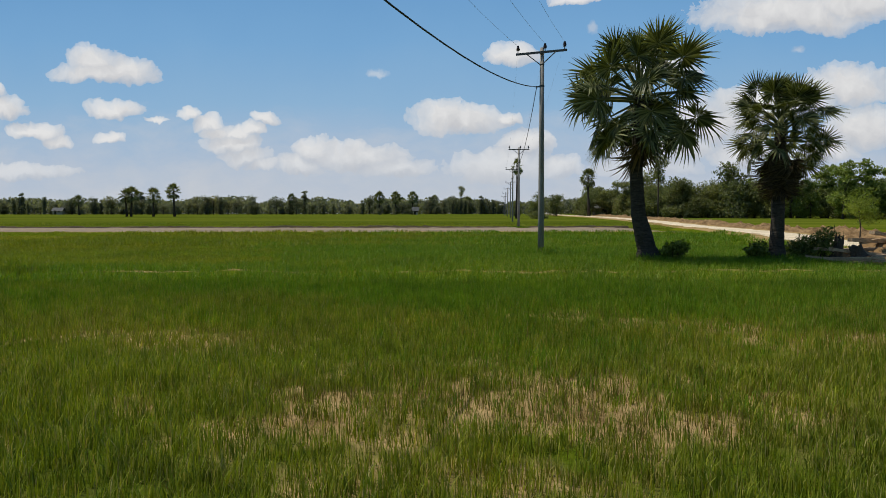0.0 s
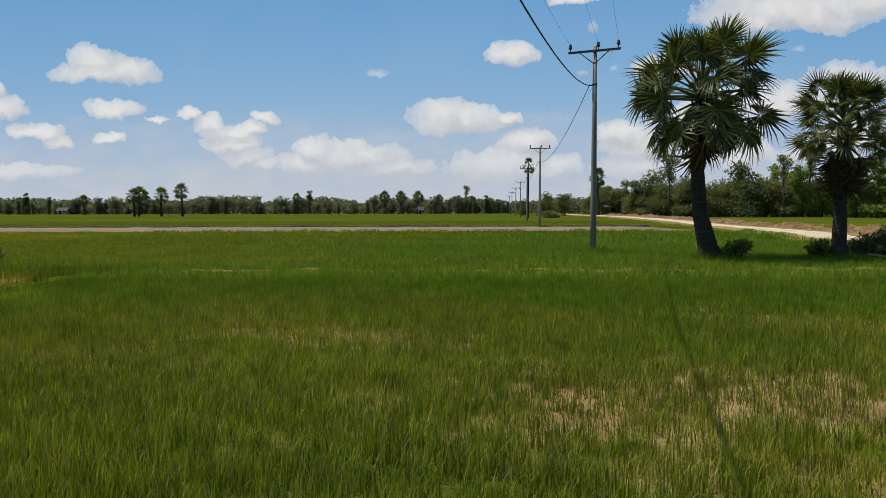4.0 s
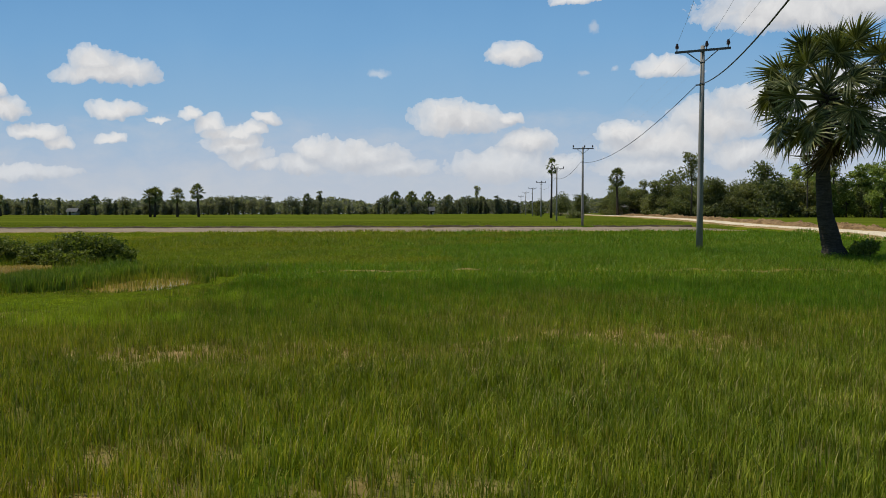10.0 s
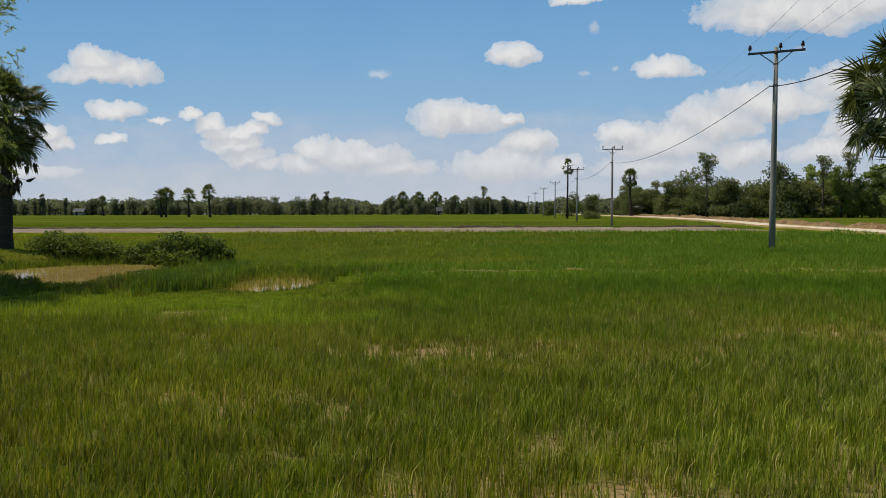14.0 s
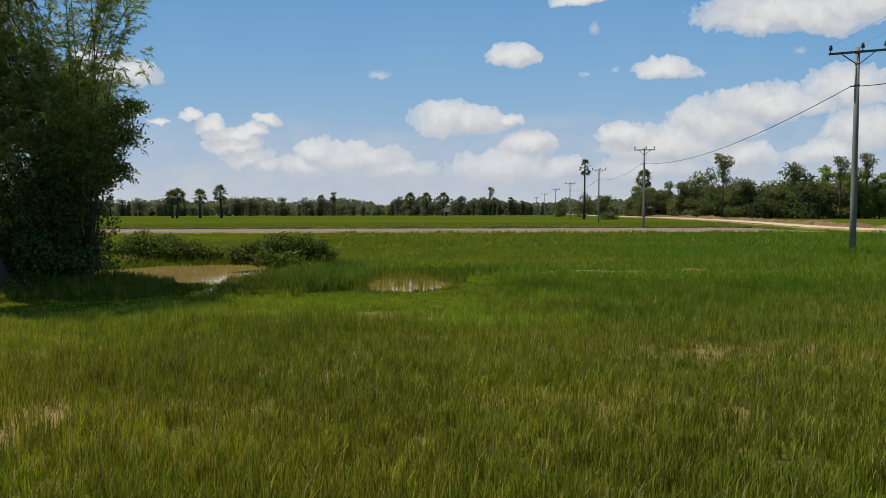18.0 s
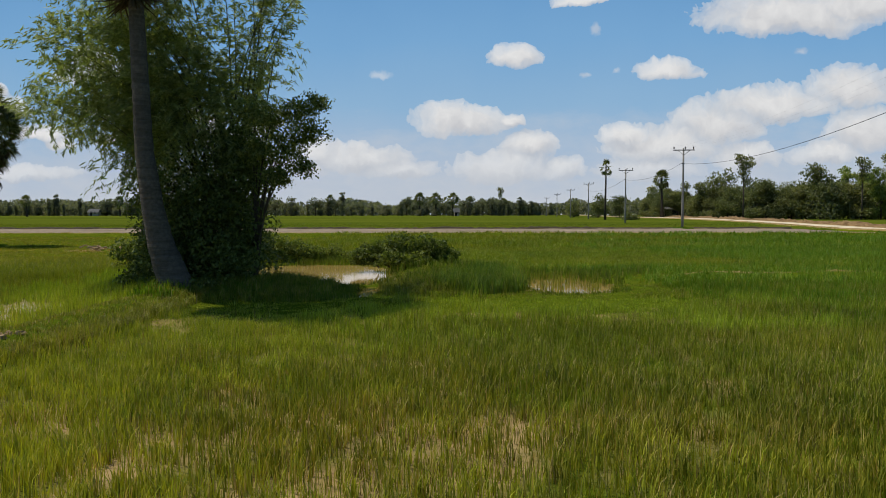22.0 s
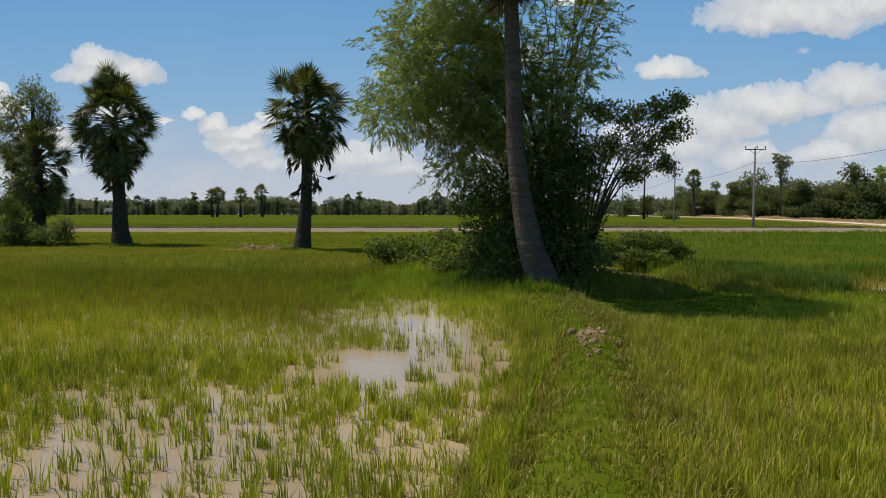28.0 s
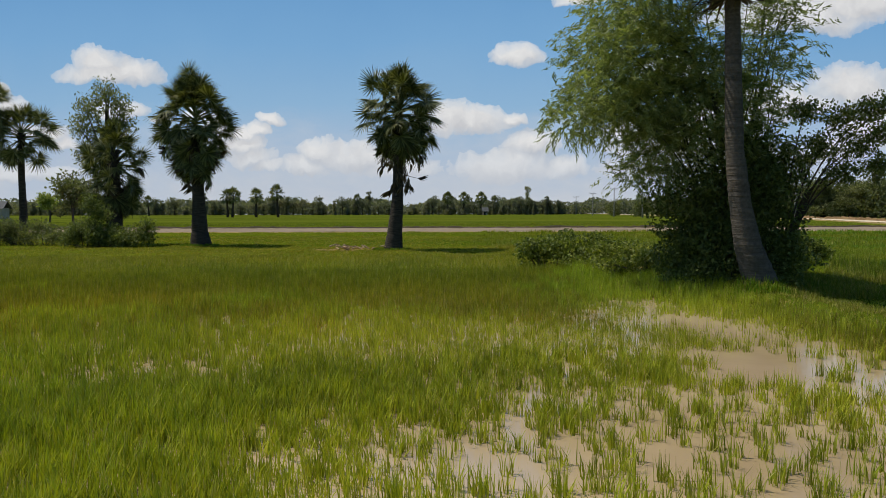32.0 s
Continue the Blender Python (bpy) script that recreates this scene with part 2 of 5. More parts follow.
def array_mesh(name, verts, size, material, parent=None):
    """Polygons of one given size, each with its own run of vertices or by an index array: verts (N,3), size = (M,k) indices."""
    me = bpy.data.meshes.new(name)
    m, k = size.shape
    me.vertices.add(len(verts))
    me.vertices.foreach_set("co", np.ascontiguousarray(verts, dtype=np.float32).ravel())
    me.loops.add(m * k)
    me.loops.foreach_set("vertex_index", np.ascontiguousarray(size, dtype=np.int32).ravel())
    me.polygons.add(m)
    me.polygons.foreach_set("loop_start", np.arange(0, m * k, k, dtype=np.int32))
    me.update(calc_edges=True)
    me.materials.append(material)
    ob = new(name, me)
    if parent:
        ob.parent = parent
    return ob


def part(name, bm, material, parent, label=""):
    me = bpy.data.meshes.new(name)
    bm.to_mesh(me)
    bm.free()
    me.materials.append(material)
    ob = new(name, me)
    ob.parent = parent
    if label:
        tagged(ob, label)
    return ob


def thing(name, at, label, category, group="", kind="", turn=0.0, scale=1.0):
    e = new(name)
    e.empty_display_size = 0.1
    e.matrix_basis = pose(*at, 0, 0, turn) @ Matrix.Diagonal((scale, scale, scale, 1))
    return tagged(e, label, category, group, kind)


def tube_data(points, radii, sides=8, jitter=0.0, rng=None):
    """Vertices and faces of a round tube along points, closed at both ends."""
    V, Fc = [], []
    pts = [Vector(p) for p in points]
    whole = (pts[-1] - pts[0]).normalized()
    along_x = abs(whole.x) < 0.7
    for i, p in enumerate(pts):
        d = (pts[min(i + 1, len(pts) - 1)] - pts[max(i - 1, 0)]).normalized()
        a = Vector((1, 0, 0)) if along_x else Vector((0, 1, 0))
        a = (a - d * a.dot(d)).normalized()
        b = d.cross(a)
        for k in range(sides):
            w = 2 * math.pi * k / sides
            r = radii[i] * (1 + (rng.uniform(-jitter, jitter) if rng else 0))
            V.append(p + (a * math.cos(w) + b * math.sin(w)) * r)
    for i in range(len(pts) - 1):
        for k in range(sides):
            j = (k + 1) % sides
            Fc.append((i * sides + k, i * sides + j, (i + 1) * sides + j, (i + 1) * sides + k))
    Fc.append(tuple(range(sides - 1, -1, -1)))
    Fc.append(tuple(range((len(pts) - 1) * sides, len(pts) * sides)))
    return V, Fc


def join_data(chunks):
    V, Fc = [], []
    for v, f in chunks:
        n = len(V)
        V += v
        Fc += [tuple(i + n for i in q) for q in f]
    return V, Fc


def box_data(x, y, z, sx, sy, sz, turn=0.0):
    m = pose(x, y, z, 0, 0, turn)
    V = [m @ Vector((sx * a / 2, sy * b / 2, sz * c / 2)) for a in (-1, 1) for b in (-1, 1) for c in (-1, 1)]
    return V, [(0, 1, 3, 2), (4, 6, 7, 5), (0, 4, 5, 1), (2, 3, 7, 6), (0, 2, 6, 4), (1, 5, 7, 3)]


def blades(name, base, height, width, material, parent=None, bend=0.35, seed=1, segments=2):
    """Grass-like blades, each a bent tapering strip rising from its point of base (N,3)."""
    g = np.random.default_rng(seed)
    n = len(base)
    w = g.uniform(0, 2 * np.pi, n)
    out = np.stack([np.cos(w), np.sin(w), np.zeros(n)], 1)
    side = np.stack([-np.sin(w + g.uniform(-1, 1, n)), np.cos(w), np.zeros(n)], 1)
    h = np.asarray(height)[:, None]
    ww = np.asarray(width)[:, None] * side / 2
    lean = g.uniform(0.05, 1.0, n)[:, None] * bend
    up = np.array([0, 0, 1.0])
    if segments == 2:
        mid = base + out * lean * h * 0.35 + up * h * 0.6
        tip = base + out * lean * h + up * h * (1 - 0.35 * lean)
        V = np.stack([base - ww, base + ww, mid + ww * 0.8, mid - ww * 0.8, tip], 1).reshape(-1, 3)
        i = np.arange(n)[:, None] * 5
        me_faces = np.concatenate([np.concatenate([i, i + 1, i + 2], 1), np.concatenate([i, i + 2, i + 3], 1), np.concatenate([i + 3, i + 2, i + 4], 1)])
    else:
        tip = base + out * lean * h + up * h * (1 - 0.3 * lean)
        V = np.stack([base - ww, base + ww, tip], 1).reshape(-1, 3)
        i = np.arange(n)[:, None] * 3
        me_faces = np.concatenate([i, i + 1, i + 2], 1)
    return array_mesh(name, V, me_faces, material, parent)


def leaf_cloud(name, centres, normals_up, length, width, material, parent=None, seed=1, droop=0.5, along=None):
    """Small pointed leaves (kite-shaped quads), one at each centre (N,3)."""
    g = np.random.default_rng(seed)
    n = len(centres)
    d = g.normal(size=(n, 3)) if along is None else along + g.normal(size=(n, 3)) * 0.45
    d[:, 2] -= droop
    d /= np.linalg.norm(d, axis=1)[:, None]
    s = np.cross(d, g.normal(size=(n, 3)) * 0.7 + np.array([0, 0, normals_up]))
    s /= np.linalg.norm(s, axis=1)[:, None] + 1e-9
    L = (np.asarray(length) * g.uniform(0.6, 1.25, n))[:, None]
    W = (np.asarray(width) * g.uniform(0.7, 1.2, n))[:, None]
    V = np.stack([centres - d * L * 0.5, centres + s * W * 0.5 - d * L * 0.05, centres + d * L * 0.5, centres - s * W * 0.5 - d * L * 0.05], 1).reshape(-1, 3)
    i = np.arange(n)[:, None] * 4
    return array_mesh(name, V, np.concatenate([i, i + 1, i + 2, i + 3], 1), material, parent)


# ---- shape of the land ----
def waves(x, y, scale, seed, octaves=4):
    """Smooth noise from -1 to 1 made of sines."""
    g = np.random.default_rng(seed)
    v, amp, tot = np.zeros_like(x, dtype=float), 1.0, 0.0
    for o in range(octaves):
        for _ in range(5):
            a, p = g.uniform(0, 2 * np.pi, 2)
            k = 2 * np.pi / (scale * g.uniform(0.7, 1.5))
            v += amp * np.sin((x * np.cos(a) + y * np.sin(a)) * k + p + 0.8 * np.sin(y * k * 0.6 + p))
        tot += amp * 1.9
        amp, scale = amp * 0.6, scale * 0.47
    return np.clip(v / tot, -1, 1)


def blob(x, y, cx, cy, rx, ry):
    return np.sqrt(((x - cx) / rx) ** 2 + ((y - cy) / ry) ** 2)


def step(a, b, v):
    t = np.clip((v - a) / (b - a), 0, 1)
    return t * t * (3 - 2 * t)


def bund_x(y):
    return np.where(y < 9.0, -23.75 + (y - 3.85) * 0.23, -22.57 - 0.02 * (y - 9))


def pond_one(x, y):
    return np.minimum(blob(x, y, -21.3, 20.7, 2.9, 4.0), blob(x, y, -18.75, 16.0, 0.24, 1.3)) + 0.09 * waves(x, y, 2.2, 5)


def pond_two(x, y):
    return blob(x, y, -14.05, 17.3, 1.12, 2.1) + 0.14 * waves(x, y, 1.4, 6)


def bare(x, y):
    """How bare and dry the soil is, 0 to 1."""
    v = 0.3 * step(0.3, 0.7, waves(x, y * 1.3, 5.5, 11))
    v = np.maximum(v, 0.8 * step(1.2, 0.4, blob(x, y, 0.6, 6.1, 2.7, 1.0) + 0.8 * waves(x, y, 1.1, 12)))
    v = np.maximum(v, 0.32 * step(1.2, 0.4, blob(x, y, -17.9, 5.6, 2.4, 1.2) + 0.8 * waves(x, y, 1.0, 13)))
    v = np.maximum(v, 0.25 * step(1.2, 0.4, blob(x, y, -8.0, 8.3, 3.2, 0.8) + 0.8 * waves(x, y, 1.1, 14)))
    return v * step(16, 11, y) * step(-1, 2, y) * step(0.4, 0.9, x - bund_x(y))


def pond_short(x, y):
    """Grass stays low before the ponds."""
    return 1 - 0.78 * np.maximum(step(2.0, 1.2, blob(x, y, -20.6, 17.5, 2.6, 4.2) + 0.5 * waves(x, y, 2.0, 33)), step(1.9, 1.0, blob(x, y, -14.1, 15.6, 1.7, 2.6) + 0.5 * waves(x, y, 1.6, 34)))


def road_x(y):
    return np.interp(y, [-40, 20, 33, 40, 47, 68, 90, 113, 170, 240, 450, 900], [19.5, 19.5, 19.8, 20.8, 23.6, 27.8, 29.4, 30.2, 33.5, 39, 62, 118])


def land(x, y):
    z = 0.025 * waves(x, y, 4.0, 1) + 0.012 * waves(x, y, 0.9, 2)
    left = step(0.35, -0.35, x - bund_x(y) + 0.55) * step(19, 15, y)
    z = z - 0.14 * left * np.maximum(step(1.0, 0.2, blob(x, y, -26.6, 7, 9.5, 9.0) * 0.6), step(8, 5, y) * step(-42, -38, x) * step(-9, -7, y))
    z = z + 0.21 * np.exp(-((x - bund_x(y)) / 0.52) ** 2) * step(15, 13, y)
    z = z + 0.24 * step(1.3, 0.55, blob(x, y, -22.2, 15.6, 2.6, 1.9))
    z = z + (0.26 * step(1.4, 0.3, blob(x, y, -17.9, 21.6, 2.3, 1.8)) + 0.16 * step(1.4, 0.3, blob(x, y, -24.6, 19.8, 2.4, 1.8))) * step(1.0, 1.3, pond_one(x, y))
    z = z - 0.7 * step(1.18, 0.72, pond_one(x, y)) - 0.35 * step(1.15, 0.7, pond_two(x, y))
    z = z + (0.09 + 0.06 * waves(x, y, 2.5, 62)) * np.exp(-((y - 19.6 - 0.01 * x - 0.15 * waves(x, y, 4.0, 63)) / 0.4) ** 2) * step(-13, -11, x) * step(16, 13, x)
    z = z + 0.25 * step(53.0, 55.0, y) * step(73.0, 71.6, y) * step(22, 17, x)
    z = z + 0.26 * step(4.0, 2.5, np.abs(x - road_x(y))) * step(10, 30, y)
    return z + np.interp(y, [74.5, 104, 132, 190, 320, 450, 900], [0, 0.5, 0.75, 0.88, 1.40, 1.5, 1.5])


def growth(x, y):
    v = 1.0 - 0.9 * bare(x, y)
    v = v * (0.60 + 0.40 * step(10, 17, y))
    v = v * (0.80 + 0.20 * pond_short(x, y))
    v = v * (1 - 0.56 * np.exp(-((y - 19.6 - 0.01 * x - 0.15 * waves(x, y, 4.0, 63)) / 0.35) ** 2) * step(-13, -11, x) * step(16, 13, x))
    v = v * step(0.75, 1.2, pond_one(x, y)) * step(0.7, 1.2, pond_two(x, y))
    v = v * (1 - 0.97 * step(54.6, 56.2, y + 0.6 * waves(x, y, 7.0, 64)) * step(73.0, 72.0, y) * step(23, 18, x))
    v = v * (1 - 0.9 * step(3.6, 2.6, np.abs(x - road_x(y))) * step(10, 30, y))
    v = v * (1 - 0.95 * np.exp(-((x - road_x(y) - 5.0) / 2.0) ** 2) * step(22, 40, y) * step(200, 120, y))
    v = v * (1 - 0.9 * step(1.2, 0.6, blob(x, y, 15.6, 24.4, 3.4, 2.0)))
    v = v * (1 - 0.85 * step(1.4, 0.6, blob(x, y, -33.6, 33.2, 1.6, 0.9)))
    left = step(0.25, -0.25, x - bund_x(y) + 1.0) * step(19, 15, y) * step(-45, -41, x) * step(-10, -7, y)
    v = v * (1 - 0.8 * left)
    return np.maximum(v, 0.85 * np.exp(-((x - bund_x(y)) / 0.7) ** 2) * step(16, 14, y)) - 0.3 * np.exp(-((x - bund_x(y) - 0.05 * waves(x, y, 1.5, 61)) / 0.2) ** 2) * step(11, 9, y) * step(-8, -5, y)


def axis(lo, hi, fine, far):
    v = list(np.arange(lo, hi + 1e-6, fine))
    a, s = hi, fine
    up = []
    while a < far:
        s *= 1.22
        a += s
        up.append(min(a, far))
    b, s = lo, fine
    down = []
    while b > -far:
        s *= 1.22
        b -= s
        down.append(max(b, -far))
    return np.array(down[::-1] + v + up)


gx, gy = axis(-48, 32, 0.3, 4600), axis(-8.0, 75, 0.3, 4600)
XX, YY = np.meshgrid(gx, gy)
nx, ny = len(gx), len(gy)
gv = np.stack([XX, YY, land(XX, YY)], 2).reshape(-1, 3)
k = (np.arange(ny - 1)[:, None] * nx + np.arange(nx - 1)[None, :]).reshape(-1, 1)
ground = array_mesh("ground", gv, np.concatenate([k, k + 1, k + nx + 1, k + nx], 1), M_GROUND)
ground.data.shade_smooth()
att = ground.data.attributes.new("growth", "FLOAT", "POINT")
att.data.foreach_set("value", growth(XX, YY).ravel().astype(np.float32))
tagged(ground, "flat green and tan paddy farmland reaching the horizon", "ground", kind="structure")


def sheet(name, material, inside, x0, x1, y0, y1, z, cell=0.25):
    """A level sheet made of the cells where inside() holds."""
    xs, ys = np.arange(x0, x1, cell), np.arange(y0, y1, cell)
    cx, cy = np.meshgrid(xs, ys)
    keep = inside(cx + cell / 2, cy + cell / 2).ravel()
    w = len(xs) + 1
    px, py = np.meshgrid(np.append(xs, x1), np.append(ys, y1))
    v = np.stack([px, py, np.full_like(px, z)], 2).reshape(-1, 3)
    i = (np.arange(len(ys))[:, None] * w + np.arange(len(xs))[None, :]).reshape(-1, 1)[keep]
    return array_mesh(name, v, np.concatenate([i, i + 1, i + w + 1, i + w], 1), material)


tagged(sheet("water", M_POND, lambda x, y: pond_one(x, y) < 1.2, -26, -16, 11, 26.5, -0.08),
       "muddy tan pond water with a still surface", "water", kind="structure")
tagged(sheet("water", M_POND, lambda x, y: pond_two(x, y) < 1.2, -17, -11.5, 13, 20.5, -0.06),
       "shallow yellowish pool with reeds standing in it", "water", kind="structure")
tagged(sheet("water", M_PADDY, lambda x, y: (x < bund_x(y) - 0.1) & ((blob(x, y, -26.6, 7, 9.5, 9.0) < 1.35) | (y < 7) & (x > -39)), -42, -22, -8, 19, -0.05),
       "flooded paddy water, milky brown, reflecting the sky", "water", kind="structure")


# ---- road, a strip laid on its low causeway ----
def strip(name, material, line, half, lift, y0, y1, dy, label, category):
    ys = np.arange(y0, y1, dy)
    cols = np.linspace(-1, 1, 9)
    V = []
    for y in ys:
        w = half * (1 + 0.10 * math.sin(y * 0.7) + 0.06 * math.sin(y * 1.9))
        for c in cols:
            x = float(line(y)) + c * w
            V.append((x, y, float(land(np.array(x), np.array(y))) + lift - 0.05 * abs(c) ** 3))
    m = len(cols)
    Fc = [(i * m + j, i * m + j + 1, (i + 1) * m + j + 1, (i + 1) * m + j) for i in range(len(ys) - 1) for j in range(m - 1)]
    return tagged(link_mesh(name, V, Fc, material, smooth=True), label, category, kind="structure")


strip("road", M_ROAD, road_x, 1.6, 0.05, 20, 600, 2.0, "pale dusty gravel road on a low causeway", "road")


def earth_bank():
    """The dug bank beside the road: a low crumbling ridge with a steep ragged face."""
    ys = np.concatenate([np.arange(27, 70, 0.28), np.arange(70, 190, 0.7)])
    us = np.linspace(0, 1, 15)
    Y, U = np.meshgrid(ys, us, indexing="ij")
    foot = road_x(ys)[:, None] + 3.1 + 0.5 * waves(Y, U * 2, 4.0, 81)
    wide = 3.6 + 1.2 * waves(Y, U * 0, 9.0, 82)
    X = foot + U * wide
    top = (0.50 + 0.22 * waves(Y, U * 0, 6.0, 83, 3)) * step(27, 31, Y) * step(190, 165, Y)
    prof = np.interp(U, [0, 0.08, 0.2, 0.3, 0.6, 1.0], [0, 0.55, 0.72, 1.0, 0.75, 0.0])
    rough = 0.30 * waves(X * 1.6, Y, 1.1, 84, 4) * np.sin(np.pi * U)
    Z = land(X, Y) + prof * top + rough * (top > 0.02) - 0.06 * (U > 0.99) - 0.06 * (U < 0.01)
    m = len(us)
    k = (np.arange(len(ys) - 1)[:, None] * m + np.arange(m - 1)[None, :]).reshape(-1, 1)
    ob = array_mesh("earth_bank", np.stack([X, Y, Z], 2).reshape(-1, 3), np.concatenate([k, k + 1, k + m + 1, k + m], 1), M_REDEARTH)
    return tagged(ob, "low crumbling bank of reddish brown dug earth", "earth bank", kind="structure")


earth_bank()


def dyke_ridge():
    """A low uneven dark brown ridge, added as a dark line along the far side of the dyke track."""
    xs = np.concatenate([np.arange(-170, -60, 1.2), np.arange(-60, 20, 0.45)])
    us = np.linspace(-1, 1, 9)
    X, U = np.meshgrid(xs, us, indexing="ij")
    Y = 72.6 + 0.9 * U + 0.25 * waves(X, U * 0, 9.0, 88)
    top = 0.40 + 0.16 * np.maximum(0, waves(X, U * 0, 8.0, 89, 4))
    Z = (top + 0.05 * waves(X, Y, 0.7, 90)) * (1 - U * U) - 0.03
    m = len(us)
    k = (np.arange(len(xs) - 1)[:, None] * m + np.arange(m - 1)[None, :]).reshape(-1, 1)
    ob = array_mesh("earth_ridge", np.stack([X, Y, Z], 2).reshape(-1, 3), np.concatenate([k, k + m, k + m + 1, k + 1], 1), M_DARKRIDGE)
    return tagged(ob, "low uneven dark brown ridge along the dyke track", "earth bank", kind="structure")


dyke_ridge()


def dyke_track():
    """The bare trodden top of the dyke, with uneven edges."""
    xs = np.concatenate([np.arange(-420, -70, 4.0), np.arange(-70, 21, 0.6)])
    us = np.linspace(0, 1, 13)
    X, U = np.meshgrid(xs, us, indexing="ij")
    near = 55.6 + 0.6 * waves(X, U * 0, 7.0, 64) + 0.4 * waves(X, U * 0, 2.0, 65)
    Y = near + U * (71.8 - near)
    Z = land(X, Y) + 0.03 + 0.03 * waves(X, Y, 3.0, 66) - 0.10 * ((U < 0.01) | (U > 0.99))
    m = len(us)
    k = (np.arange(len(xs) - 1)[:, None] * m + np.arange(m - 1)[None, :]).reshape(-1, 1)
    ob = array_mesh("dyke_track", np.stack([X, Y, Z], 2).reshape(-1, 3), np.concatenate([k, k + m, k + m + 1, k + 1], 1), M_TRACK)
    return tagged(ob, "bare grey-brown earth track on a low dyke across the fields", "track", kind="structure")


dyke_track()


def earth_mound(cx, cy, rx, ry, h, seed):
    """A rough spoil heap that meets the field all round."""
    n, m = 22, 40
    r, a = np.meshgrid(np.linspace(0, 1, n), np.linspace(0, 2 * np.pi, m + 1)[:-1], indexing="ij")
    X, Y = cx + r * rx * np.cos(a), cy + r * ry * np.sin(a)
    Z = land(X, Y) - 0.05 + (h * np.cos(r * np.pi / 2) ** 1.2 * (1 + 0.35 * waves(X, Y, 1.8, seed)) + 0.13 * waves(X, Y, 0.5, seed + 1) * (1 - r))
    i, j = np.meshgrid(np.arange(n - 1), np.arange(m), indexing="ij")
    q = np.stack([i * m + j, (i + 1) * m + j, (i + 1) * m + (j + 1) % m, i * m + (j + 1) % m], 2).reshape(-1, 4)
    ob = array_mesh("earth_mound", np.stack([X, Y, Z], 2).reshape(-1, 3), q, M_REDEARTH)
    return tagged(ob, "rough mound of reddish earth under felled timber", "earth mound", kind="structure")


earth_mound(17.6, 25.8, 3.0, 1.5, 0.85, 85)
earth_mound(15.6, 25.0, 2.8, 1.3, 0.36, 87)

# ---- sky backdrop with fair-weather clouds ----
FAR = 3800.0


def cloud_material():
    n = Nodes("cloud_sheet")
    t = n.t
    sc = n.add("ShaderNodeVectorMath", operation="MULTIPLY_ADD")
    n.link(n.co, sc.inputs[0])
    sc.inputs[1].default_value = (1000 / FAR, 0, 1000 / FAR)
    sc.inputs[2].default_value = (12000 / FAR, 0, -1.7 * 1000 / FAR)
    p = sc.outputs[0]

    def warp(p, scale, amp):
        w = n.add("ShaderNodeTexNoise")
        w.inputs["Scale"].default_value, w.inputs["Detail"].default_value = scale, 3
        w.inputs["Roughness"].default_value = 0.5
        n.link(p, w.inputs["Vector"])
        o = n.add("ShaderNodeVectorMath", operation="MULTIPLY_ADD")
        n.link(w.outputs["Color"], o.inputs[0])
        o.inputs[1].default_value = (amp, 0, amp)
        o.inputs[2].default_value = (-amp / 2, 0, -amp / 2)
        s = n.add("ShaderNodeVectorMath", operation="ADD")
        n.link(p, s.inputs[0])
        n.link(o.outputs[0], s.inputs[1])
        return s.outputs[0]

    q = warp(warp(warp(p, 0.014, 40), 0.055, 15), 0.17, 4.5)
    state = {"f": None}

    lift = n.add("ShaderNodeVectorMath", operation="ADD")
    n.link(q, lift.inputs[0])
    lift.inputs[1].default_value = (-7, 0, 13)

    def distance(src, cx, cz, rx, rz):
        a = n.add("ShaderNodeVectorMath", operation="MULTIPLY_ADD")
        n.link(src, a.inputs[0])
        a.inputs[1].default_value = (1 / rx, 0, 1 / rz)
        a.inputs[2].default_value = (-cx / rx, 0, -cz / rz)
        b = n.add("ShaderNodeVectorMath", operation="MULTIPLY")
        n.link(a.outputs[0], b.inputs[0])
        b.inputs[1].default_value = (-1, 0, -1.5)
        c = n.add("ShaderNodeVectorMath", operation="MAXIMUM")
        n.link(a.outputs[0], c.inputs[0])
        n.link(b.outputs[0], c.inputs[1])
        d = n.add("ShaderNodeVectorMath", operation="LENGTH")
        n.link(c.outputs[0], d.inputs[0])
        return d.outputs["Value"]

    def puff(*shape):
        for key, src in (("f", q), ("g", lift.outputs[0])):
            d = distance(src, *shape)
            state[key] = d if state.get(key) is None else n.math("MINIMUM", state[key], d)

    # heaped cloud over the open fields
    puff(-488, 198, 88, 22), puff(-503, 215, 44, 30), puff(-460, 203, 60, 24)
    puff(-474, 148, 45, 18), puff(-482, 108, 22, 13), puff(-410, 134, 20, 7)
    # broken bank low over the palms
    puff(-648, 174, 22, 18), puff(-630, 148, 36, 22), puff(-590, 118, 44, 15), puff(-610, 60, 90, 16), puff(-556, 106, 26, 12)
    puff(-364, 142, 17, 12), puff(-338, 128, 24, 14), puff(-326, 116, 26, 14), puff(-256, 138, 22, 15), puff(-276, 120, 22, 13), puff(-304, 100, 46, 20), puff(-286, 82, 40, 16), puff(-300, 116, 30, 12), puff(-262, 70, 26, 11)
    puff(-186, 90, 34, 22), puff(-128, 82, 92, 28), puff(-64, 64, 62, 20), puff(-205, 66, 40, 20)
    # twin heap in the middle
    puff(8, 142, 46, 26), puff(32, 134, 78, 26), puff(94, 138, 24, 16)
    puff(102, 222, 44, 20), puff(324, 206, 50, 20)
    # tall bank beside the road
    puff(122, 98, 44, 26), puff(86, 66, 84, 30), puff(172, 64, 40, 18)
    puff(505, 285, 150, 40), puff(600, 300, 120, 40), puff(455, 275, 50, 20), puff(196, 309, 46, 12)
